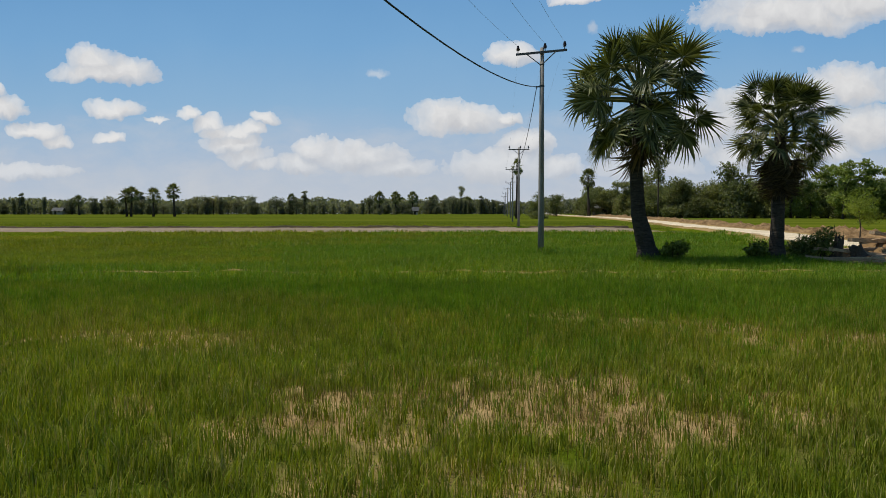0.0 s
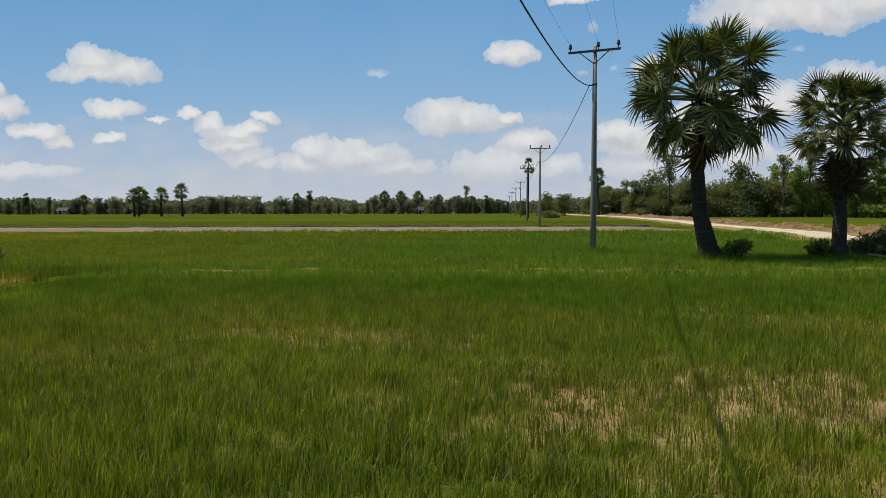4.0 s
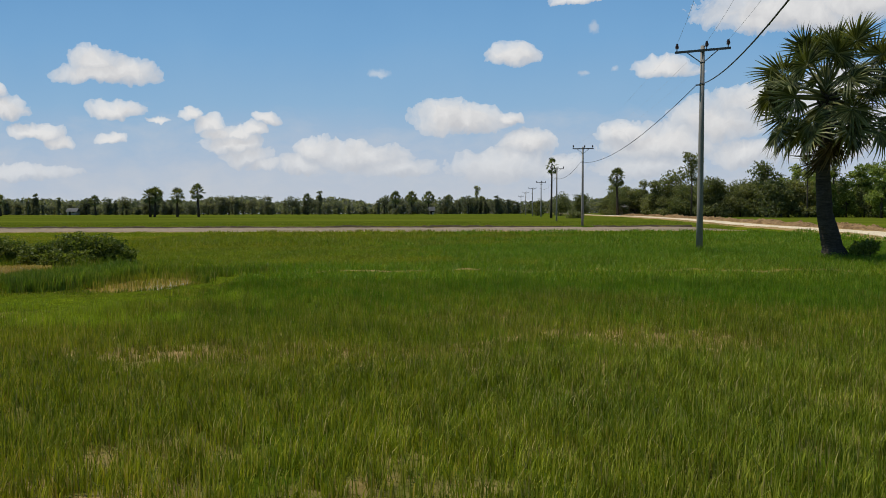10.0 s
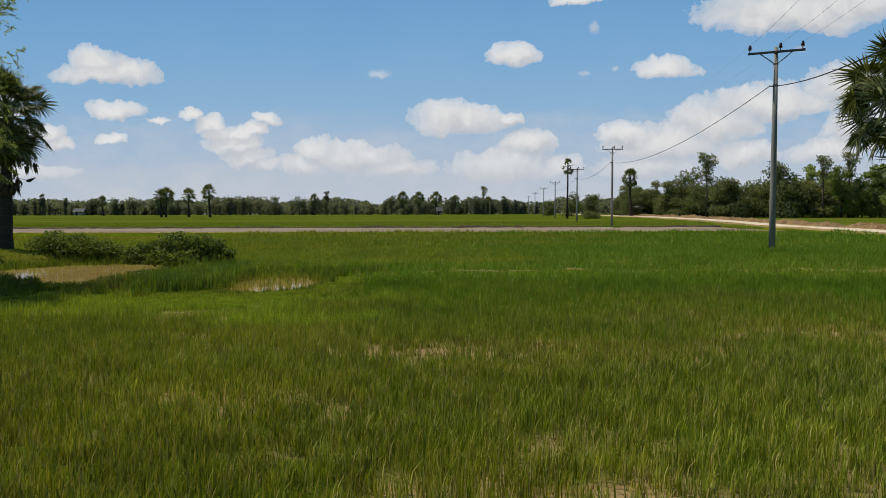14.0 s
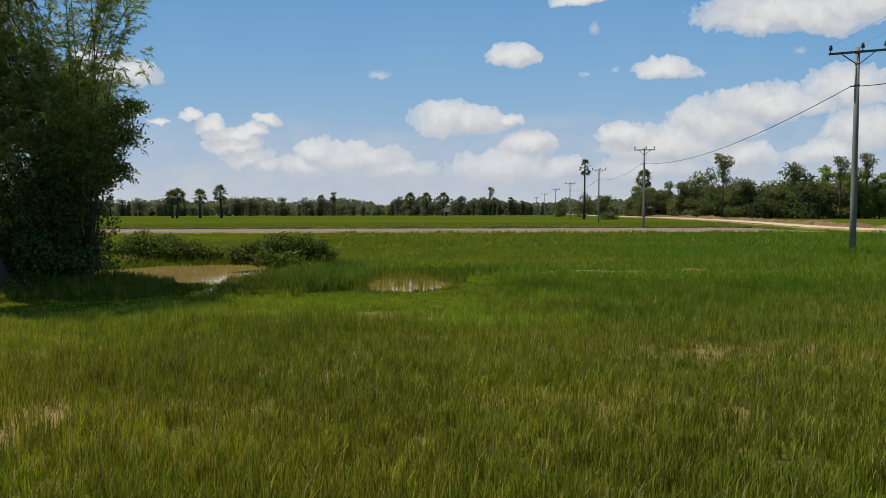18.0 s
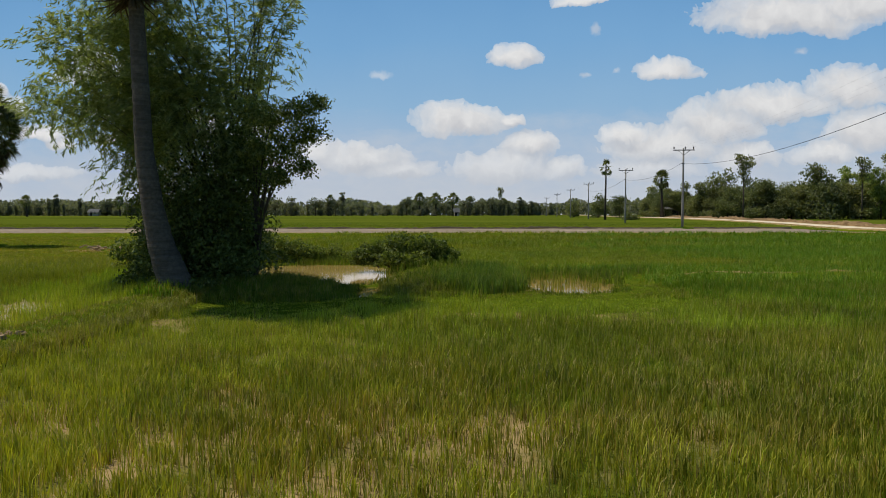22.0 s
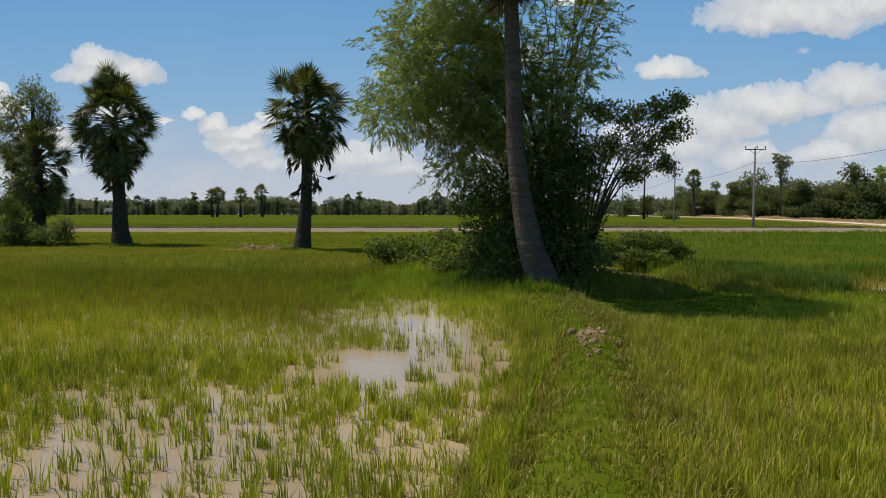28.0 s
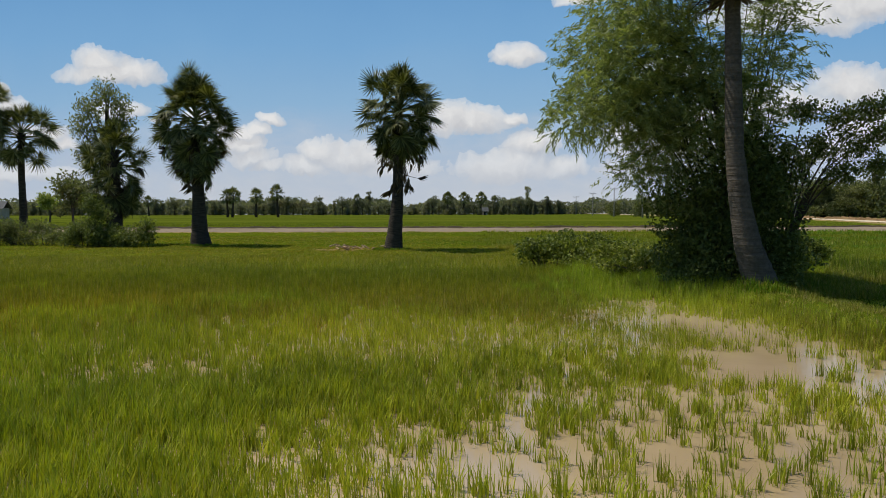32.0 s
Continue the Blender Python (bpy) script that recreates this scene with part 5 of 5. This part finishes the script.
# ---- felled timber, stumps and clods ----
def squared_timber(at, length, w, h, turn, tilt, seed):
    """A rough-sawn baulk: a long slightly bowed and twisted squared length with uneven edges."""
    g = random.Random(seed)
    n = 6
    V, Fc = [], []
    bow = g.uniform(-0.05, 0.05)
    for k in range(n + 1):
        t = k / n
        s = 1 - 0.18 * t
        for a, b in ((-1, -1), (1, -1), (1, 1), (-1, 1)):
            V.append(Vector((length * (t - 0.5), bow * math.sin(t * 3.14) + a * w / 2 * s * g.uniform(0.88, 1.08), b * h / 2 * s * g.uniform(0.88, 1.08))))
    for k in range(n):
        for q in range(4):
            p = (q + 1) % 4
            Fc.append((k * 4 + q, k * 4 + p, (k + 1) * 4 + p, (k + 1) * 4 + q))
    Fc += [(3, 2, 1, 0), (n * 4, n * 4 + 1, n * 4 + 2, n * 4 + 3)]
    ob = link_mesh("timber", V, Fc, M_TIMBER)
    ob.matrix_basis = pose(*at, 0, tilt, turn)
    return tagged(ob, "long pale rough-sawn timber lying on reddish earth", "timber", "felled timber")


gl = random.Random(31)
for i in range(15):
    x, y = 14.3 + gl.uniform(-0.5, 3.2), 23.6 + gl.uniform(-0.3, 1.9)
    z = float(land(np.array(x), np.array(y)))
    squared_timber((x, y, z + 0.10 + 0.10 * (i % 3) + 0.22 * max(0.0, y - 23.8)), gl.uniform(1.8, 3.4), gl.uniform(0.10, 0.2), gl.uniform(0.06, 0.13), gl.choice((gl.uniform(-14, 10), gl.uniform(-60, -15), gl.uniform(15, 40))), gl.uniform(-8, 8), i)


def stump(at, r, h, turn, lean, label, seed):
    """A broken trunk foot with a splintered top and root flare."""
    g = random.Random(seed)
    sides, V, Fc = 16, [], []
    for k, (t, s) in enumerate(((0, 1.5), (0.15, 1.15), (0.4, 1.0), (0.7, 0.95), (0.9, 0.88))):
        for q in range(sides):
            w = 6.2832 * q / sides
            rr = r * s * (1 + 0.16 * math.sin(3 * w + seed) + g.uniform(-0.1, 0.1))
            zz = h * t if k < 4 else h * (0.82 + 0.35 * g.random())
            V.append(Vector((rr * math.cos(w), rr * math.sin(w), zz)))
    for k in range(4):
        for q in range(sides):
            p = (q + 1) % sides
            Fc.append((k * sides + q, k * sides + p, (k + 1) * sides + p, (k + 1) * sides + q))
    V.append(Vector((0, 0, h * 0.72)))
    Fc += [(4 * sides + q, 4 * sides + (q + 1) % sides, 5 * sides) for q in range(sides)]
    ob = link_mesh("stump", V, Fc, M_BARK)
    ob.matrix_basis = pose(*at, lean, 0, turn)
    return tagged(ob, label, "stump", "felled timber")


stump((14.0, 24.2, 0.15), 0.15, 0.75, 20, 8, "broken dark stump among felled timber", 40)
stump((14.7, 24.0, 0.2), 0.22, 0.42, 70, -18, "charred leaning stump among felled timber", 41)


def clod_pile(name, at, label, count, spread, size, material, category, seed):
    g = random.Random(seed)
    e = thing(name, at, label, category)
    for i in range(count):
        bm = bmesh.new()
        bmesh.ops.create_icosphere(bm, subdivisions=2, radius=size * g.choice((0.45, 0.6, 0.8, 1.2)))
        o = Vector((g.uniform(0, 50), g.uniform(0, 50), 0))
        for v in bm.verts:
            v.co *= 1 + 0.6 * noise.noise(v.co * (1.6 / size) + o) + 0.25 * noise.noise(v.co * (4.0 / size) + o)
            v.co.z *= 0.85
        ob = part("clod", bm, material, e)
        ob.matrix_basis = pose(g.gauss(0, spread * 0.6), g.gauss(0, spread * 1.5), size * 0.25 + 0.06, g.uniform(-20, 20), g.uniform(-20, 20), g.uniform(0, 360))
    return e


clod_pile("mud_heap", (-22.62, 8.75, 0.12), "brown dug mud clods heaped on the grassy bund", 44, 0.16, 0.050, M_CLOD, "mud", 3)
clod_pile("mud_heap", (-22.80, 7.95, 0.12), "dry crumbled mud scattered on the grassy bund", 16, 0.17, 0.035, M_CLOD, "mud", 4)


def straw_heap(at):
    g = random.Random(12)
    e = thing("branch_heap", at, "pale heap of cut dry branches and straw", "branches")
    for i in range(24):
        a = Vector((g.gauss(0, 0.45), g.gauss(0, 0.25), g.uniform(0.02, 0.22)))
        d = Vector((g.uniform(-1, 1), g.uniform(-1, 1), g.uniform(-0.1, 0.25))).normalized() * g.uniform(0.25, 0.6)
        V, Fc = tube_data([a - d * 0.5, a + d * 0.1 + Vector((0, 0, 0.05)), a + d * 0.5], [0.035, 0.03, 0.015], 5)
        link_mesh("branch", V, Fc, M_TIMBER, e)
    return e


straw_heap((-33.3, 33.0, 0.02))


# ---- small houses at the edge of the woods ----
def house(at, turn, w, d, h, label):
    e = thing("house", at, label, "house", "village houses", turn=turn)
    front = None
    for nm, b in (("wall", (0, -d / 2, h / 2, w, 0.15, h)), ("wall", (0, d / 2, h / 2, w, 0.15, h)), ("wall", (-w / 2 + 0.075, 0, h / 2, 0.15, d - 0.16, h)), ("wall", (w / 2 - 0.075, 0, h / 2, 0.15, d - 0.16, h))):
        V, Fc = box_data(*b)
        w_ob = link_mesh(nm, V, Fc, M_WALL, e)
        front = front or w_ob
    for s in (-1, 1):
        r = h + 1.4
        V = [Vector((x, y, z + k)) for k in (0, 0.06) for x, y, z in ((-w / 2 - 0.5, s * (d / 2 + 0.5), h - 0.25), (w / 2 + 0.5, s * (d / 2 + 0.5), h - 0.25), (w / 2 + 0.5, 0, r), (-w / 2 - 0.5, 0, r))]
        link_mesh("roof", V, [(0, 1, 2, 3), (7, 6, 5, 4), (0, 4, 5, 1), (1, 5, 6, 2), (2, 6, 7, 3), (3, 7, 4, 0)], M_TIN, e, "pale tin roof")
    V, Fc = box_data(-w * 0.2, -d / 2 - 0.09, 1.0, 0.9, 0.04, 2.0)
    link_mesh("door", V, Fc, M_DARK, front)
    V, Fc = box_data(w * 0.22, -d / 2 - 0.09, 1.5, 1.0, 0.04, 0.9)
    link_mesh("window", V, Fc, M_DARK, front)
    return e


house((-181, 322, 1.4), 8, 4, 4, 1.8, "small house with a pale tin roof")
house((39.5, 170, 0.85), -20, 4, 4, 2.5, "white-walled house among trees by the road")
house((-127.5, 150, 0.8), 12, 5, 4, 2.5, "low house with a pale tin roof behind palms")

house((-11.4, 284, 1.25), 4, 1.7, 1.7, 1.7, "tiny pale hut under distant palms")


# ---- rice, grass and reeds ----
def scatter(x0, x1, y0, y1, per_m2, seed, view=0.70):
    """Random points over a stretch of the field, kept to the fan of land that lies ahead of the drift."""
    g = np.random.default_rng(seed)
    n = int((x1 - x0) * (y1 - y0) * per_m2)
    x, y = g.uniform(x0, x1, n), g.uniform(y0, y1, n)
    ok = (x > -30.2 - view * y) & (x < 1.2 + view * y)
    return x[ok], y[ok]


def blocked(x, y):
    """Where nothing is planted."""
    b = (pond_one(x, y) < 1.0) | (pond_two(x, y) < 0.92) | (np.abs(x - road_x(y)) < 2.6) & (y > 20)
    b |= blob(x, y, -22.2, 15.8, 1.9, 1.1) < 1
    b |= blob(x, y, 15.4, 24.4, 3.0, 1.6) < 1
    b |= (np.abs(y - 19.6 - 0.01 * x - 0.12 * waves(x, y, 3.0, 38)) < 0.26) & (x > -12.5)
    b |= (y > 55.6 + 0.8 * waves(x, y, 7.0, 64)) & (y < 73.2) & (x < 19) | (x > road_x(y) - 2.6)
    return b


def clumps(name, x, y, per, radius, h, w, material, label, seed, bend=0.35, segments=2, rise=0.0):
    g = np.random.default_rng(seed)
    n = len(x)
    bx, by = np.repeat(x, per) + g.normal(0, radius, n * per), np.repeat(y, per) + g.normal(0, radius, n * per)
    hh = np.repeat(np.broadcast_to(h, (n,)), per) * g.uniform(0.55, 1.15, n * per)
    z = land(bx, by)
    if rise:
        z = np.maximum(z, rise)
    ob = blades(name, np.stack([bx, by, z - 0.01], 1), hh, np.broadcast_to(w, (n * per,)) * g.uniform(0.7, 1.25, n * per), material, bend=bend, seed=seed, segments=segments)
    return tagged(ob, label, "rice" if "rice" in name else "grass", kind="stuff")


def paddy_side(x, y):
    return x < bund_x(y) - 0.45


def lawn(x, y):
    """Short grass round the palms at the field corner."""
    return 1 - 0.66 * step(-24.5, -27.0, x) * step(24, 29, y)


# near field, in two depths: greener to the east, ripening to the west, lush at the back
for x0, x1, y0, y1, dens, per, w, seg, seed in ((-31, 13, 2.6, 7.6, 135, 12, 0.0072, 2, 1), (-31, 15, 7.6, 17.0, 120, 9, 0.0100, 1, 2)):
    x, y = scatter(x0, x1, y0, y1, dens, seed)
    b = bare(x, y)
    g = np.random.default_rng(seed + 60)
    ok = ~blocked(x, y) & (x > bund_x(y) + 0.5) & (g.random(len(x)) > 0.74 * b)
    tall = (0.225 + 0.05 * waves(x, y, 3.0, 31)) * (1 - 0.35 * b) * pond_short(x, y)
    west = x + 4.0 * waves(x, y, 6.0, 35) + g.normal(0, 1.2, len(x)) < -18.2
    lush = (y + 2.6 * waves(x, y, 5.0, 36) + g.normal(0, 2.4, len(x)) > 14.0 - 4.2 * step(-5, 1, x)) & (x + 2 * waves(x, y, 5.0, 37) > -12)
    fresh = (blob(x, y, -15.3, 12.6, 4.4, 1.9) + 0.5 * waves(x, y, 2.5, 39) + g.normal(0, 0.12, len(x)) < 1)
    lush &= ~fresh
    west &= ~fresh
    for m, mat, lab in ((ok & fresh, M_RICE_WET, "fresh bright rice before the pools"), (ok & ~west & ~lush & ~fresh, M_RICE, "young rice with green and browning blades on dry soil"), (ok & west & ~lush, M_RICE_PALE, "yellowing rice blades on dry soil by the bund"),
                        (ok & lush, M_RICE_FAR, "lush green rice toward the middle field")):
        if m.any():
            clumps("rice_field", x[m], y[m], per, 0.045, tall[m], w, mat, lab, 3 + seed, 0.46, seg)
x, y = scatter(-31, 13, 2.6, 12, 120, 4)
b = bare(x, y)
g = np.random.default_rng(5)
ok = ~blocked(x, y) & (x > bund_x(y) + 0.5) & (g.random(len(x)) < 0.04 + 0.95 * b)
clumps("dry_rice_stubble", x[ok], y[ok], 5, 0.035, 0.19, 0.006, M_STRAW, "dry straw-coloured rice stalks on bare tan soil", 6, 0.35, 1)
# low field bund
x, y = scatter(-12, 16, 19.0, 20.2, 60, 29)
ok = np.abs(y - 19.6 - 0.01 * x) < 0.3
clumps("bund_grass", x[ok], y[ok], 5, 0.05, 0.09, 0.012, M_GRASS, "short dry grass along a low field bund", 30, 0.9, 1)
# flooded paddy
for x0, x1, y0, y1, dens, per, w, seg, seed in ((-42, -22, 2.4, 8.5, 84, 17, 0.0105, 2, 7), (-52, -22, 8.5, 19, 110, 10, 0.014, 1, 8), (-42, -28.7, 2.4, 7.0, 90, 15, 0.0105, 2, 48)):
    x, y = scatter(x0, x1, y0, y1, dens, seed)
    wet = step(1.05, 0.3, blob(x + 0.18 * (y - 10.0), y, -24.6, 10.2, 1.3, 4.8) + 0.3 * waves(x, y, 2.0, 41))
    wet = np.maximum(wet, 1.3 * step(1.15, 0.7, blob(x, y, -25.3, 7.9, 0.85, 1.2) + 0.3 * waves(x, y, 0.8, 45)))
    wet = np.maximum(wet, 0.76 * step(1.15, 0.4, blob(x, y, -27.2, 4.9, 3.4, 2.3) + 0.3 * waves(x, y, 1.8, 42)))
    g = np.random.default_rng(seed + 80)
    ok = ~blocked(x, y) & paddy_side(x, y) & (g.random(len(x)) > 0.03 + (0.76 + 0.10 * step(9, 11, y)) * wet)
    dry = (y + 2.5 * waves(x, y, 6.0, 46) + g.normal(0, 1.0, len(x)) > 12.5) & (x + 1.5 * waves(x, y, 4.0, 47) < -26.0)
    tall = (0.32 + 0.05 * waves(x, y, 3.0, 43)) * (1 - 0.12 * step(1.7, 0.8, blob(x, y, -25.8, 9.0, 1.7, 4.6)))
    for m, mat, lab in ((ok & ~dry, M_RICE_WET, "young rice standing in flooded water"), (ok & dry, M_LAWN, "yellowing rice at the drier back of the paddy")):
        if m.any():
            clumps("paddy_rice", x[m], y[m], per, 0.030, tall[m], w, mat, lab, 9 + seed, 0.38, seg)
# bund grass
x, y = scatter(-27, -20, 2.2, 15, 480, 10)
d = np.abs(x - bund_x(y))
g = np.random.default_rng(11)
ok = (d < 0.85) & (g.random(len(x)) < 0.30 + 0.7 * step(0.12, 0.5, d))
clumps("bund_grass", x[ok], y[ok], 6, 0.04, 0.07 + 0.14 * step(0.3, 0.7, d[ok]), 0.008, M_GRASS, "short trodden grass along the bund", 12, 0.9)
# pond margin
x, y = scatter(-27, -10, 12, 27, 120, 13)
p1, p2 = pond_one(x, y), pond_two(x, y)
ring = ((p1 > 0.94) & (p1 < 1.22)) | ((p2 > 0.80) & (p2 < 1.25))
bank = (blob(x, y, -16.6, 18.3, 1.6, 2.6) < 1.1) & (p1 > 1) & (p2 > 0.9)
g = np.random.default_rng(14)
ok = (ring | bank | (blob(x, y, -13.6, 19.4, 2.4, 0.7) < 1)) & (blob(x, y, -22.2, 15.8, 1.6, 1.0) > 1) & (g.random(len(x)) < 0.45)
low = ((p1 < 1.3) & (y < 20.5)) | ((p2 < 1.4) & (y < 17.2))
clumps("reeds", x[ok], y[ok], 6, 0.04, np.where(low, 0.10, 0.32)[ok], 0.012, M_REED, "dark green reeds and sedge round the pond", 15, 0.35, 2, -0.1)
ok = (p2 < 0.95) & (g.random(len(x)) < 0.16)
clumps("reeds", x[ok], y[ok], 5, 0.04, 0.34, 0.011, M_GRASS, "thin pale reeds standing in the shallow pool", 16, 0.25, 2, -0.08)
x, y = scatter(-18.4, -13.4, 13.6, 20.4, 130, 53)
ok = (blob(x, y, -16.0, 17.3, 1.0, 2.3) + 0.35 * waves(x, y, 1.2, 54) < 1) & (pond_one(x, y) > 1.02) & (pond_two(x, y) > 0.9)
clumps("sedge", x[ok], y[ok], 7, 0.05, 0.42, 0.013, M_SEDGE, "vivid green sedge between the two pools", 55, 0.4, 2, -0.06)
x, y = scatter(-19.4, -16.2, 14.0, 20.6, 120, 56)
ok = (blob(x, y, -17.7, 17.3, 0.9, 2.7) + 0.4 * waves(x, y, 1.0, 57) < 1) & (pond_one(x, y) > 1.04)
clumps("dry_weeds", x[ok], y[ok], 6, 0.05, 0.22, 0.010, M_GRASS, "dry brown weeds between the pond and the sedge", 58, 0.5, 2, -0.06)
# island under the clump
x, y = scatter(-26, -18, 12.5, 19, 120, 17)
ok = (blob(x, y, -22.2, 15.6, 2.8, 2.2) < 1) & (blob(x, y, -22.2, 15.8, 1.2, 0.7) > 1)
clumps("bank_grass", x[ok], y[ok], 5, 0.05, 0.24, 0.011, M_GRASS, "shaded rank grass on the bank under the trees", 18, 0.6)
x, y = scatter(-23, -18.4, 12.6, 17.5, 150, 27)
ok = (blob(x, y, -20.6, 15.0, 1.9, 1.3) < 1) & (pond_one(x, y) > 1.02)
clumps("sedge", x[ok], y[ok], 6, 0.04, 0.16, 0.011, M_REED, "dark green sedge on the shaded pond bank", 28, 0.4)
# rank grass left standing round posts and trunks
bx, by, bh = [], [], []
g = np.random.default_rng(44)
for cx, cy, r, h in ((4.13, 28.6, 0.8, 0.46), (7.95, 71.9, 1.2, 0.3), (7.4, 24.4, 1.3, 0.42), (11.9, 23.9, 1.4, 0.42), (-31.3, 33.0, 0.9, 0.22), (-42.3, 38.0, 1.0, 0.25), (-22.6, 13.9, 0.8, 0.35), (-21.8, 14.9, 1.2, 0.2)):
    n = int(420 * r * r)
    a, q = g.uniform(0, 6.28, n), r * np.sqrt(g.random(n))
    bx.append(cx + q * np.cos(a)), by.append(cy + q * np.sin(a)), bh.append(h * (1 - 0.5 * q / r))
clumps("rank_grass", np.concatenate(bx), np.concatenate(by), 5, 0.05, np.concatenate(bh), 0.016, M_RICE_FAR, "rank grass round poles and trunks", 45, 0.5)
# middle field
x, y = scatter(-64, 36, 17.0, 36, 44, 19)
ok = ~blocked(x, y)
tall = (0.27 + 0.05 * waves(x, y, 4.0, 51)) * pond_short(x, y) * lawn(x, y)
west = x + 1.5 * waves(x, y, 5.0, 53) < -24.8
g = np.random.default_rng(46)
olive = (x + 6 * waves(x, y, 9.0, 54) + g.normal(0, 1.5, len(x)) < -7.0 - 5.0 * step(24, 18, y)) & ~west
tall = tall * (1 - 0.42 * olive)
for name, m, mat, lab in (("rice_field", ok & ~west & ~olive, M_RICE_FAR, "lush bright green rice in the middle field"), ("rice_field", ok & olive, M_OLIVE, "shorter olive-green rice round the ponds"), ("paddy_rice", ok & west & (y < 27), M_LAWN, "yellow-green rice at the back of the paddy"),
                          ("lawn_grass", ok & west & (y >= 27), M_LAWN, "short yellowish grass round the palms")):
    clumps(name, x[m], y[m], 7, 0.06, tall[m], 0.015, mat, lab, 20, 0.85, 1)
x, y = scatter(-84, 40, 36, 56.8, 15, 21)
ok = ~blocked(x, y)
tall = (0.28 + 0.05 * waves(x, y, 5.0, 52)) * lawn(x, y)
west = x + 3 * waves(x, y, 9.0, 53) < -27
g = np.random.default_rng(47)
olive = (x + 8 * waves(x, y, 12.0, 55) + g.normal(0, 2, len(x)) < -3) & ~west
for name, m, mat, lab in (("rice_field", ok & ~west & ~olive, M_RICE_FAR, "even green rice before the earth dyke"), ("rice_field", ok & olive, M_OLIVE, "olive-green rice before the earth dyke"), ("lawn_grass", ok & west, M_LAWN, "short yellowish grass before the earth dyke")):
    clumps(name, x[m], y[m], 4, 0.08, tall[m], 0.040, mat, lab, 22, 0.80, 1)
x, y = scatter(-125, 60, 73.5, 100, 7, 23)
ok = ~blocked(x, y)
clumps("rice_field", x[ok], y[ok], 4, 0.15, np.full(ok.sum(), 0.11), 0.05, M_BEYOND, "bright green rice beyond the earth dyke", 24, 0.40, 1)
# the fields go on behind the flight line
g = np.random.default_rng(91)
n = 52000
x, y = g.uniform(-38, 14, n), g.uniform(-9, 2.7, n)
east = x > bund_x(y) + 0.5
for name, m, mat, lab in (("rice_field", east, M_RICE, "young rice on dry soil behind the flight line"), ("paddy_rice", ~east & paddy_side(x, y), M_RICE_WET, "young rice in flooded water behind the flight line")):
    clumps(name, x[m], y[m], 7, 0.045, np.full(m.sum(), 0.27), 0.012, mat, lab, 92, 0.42, 1)
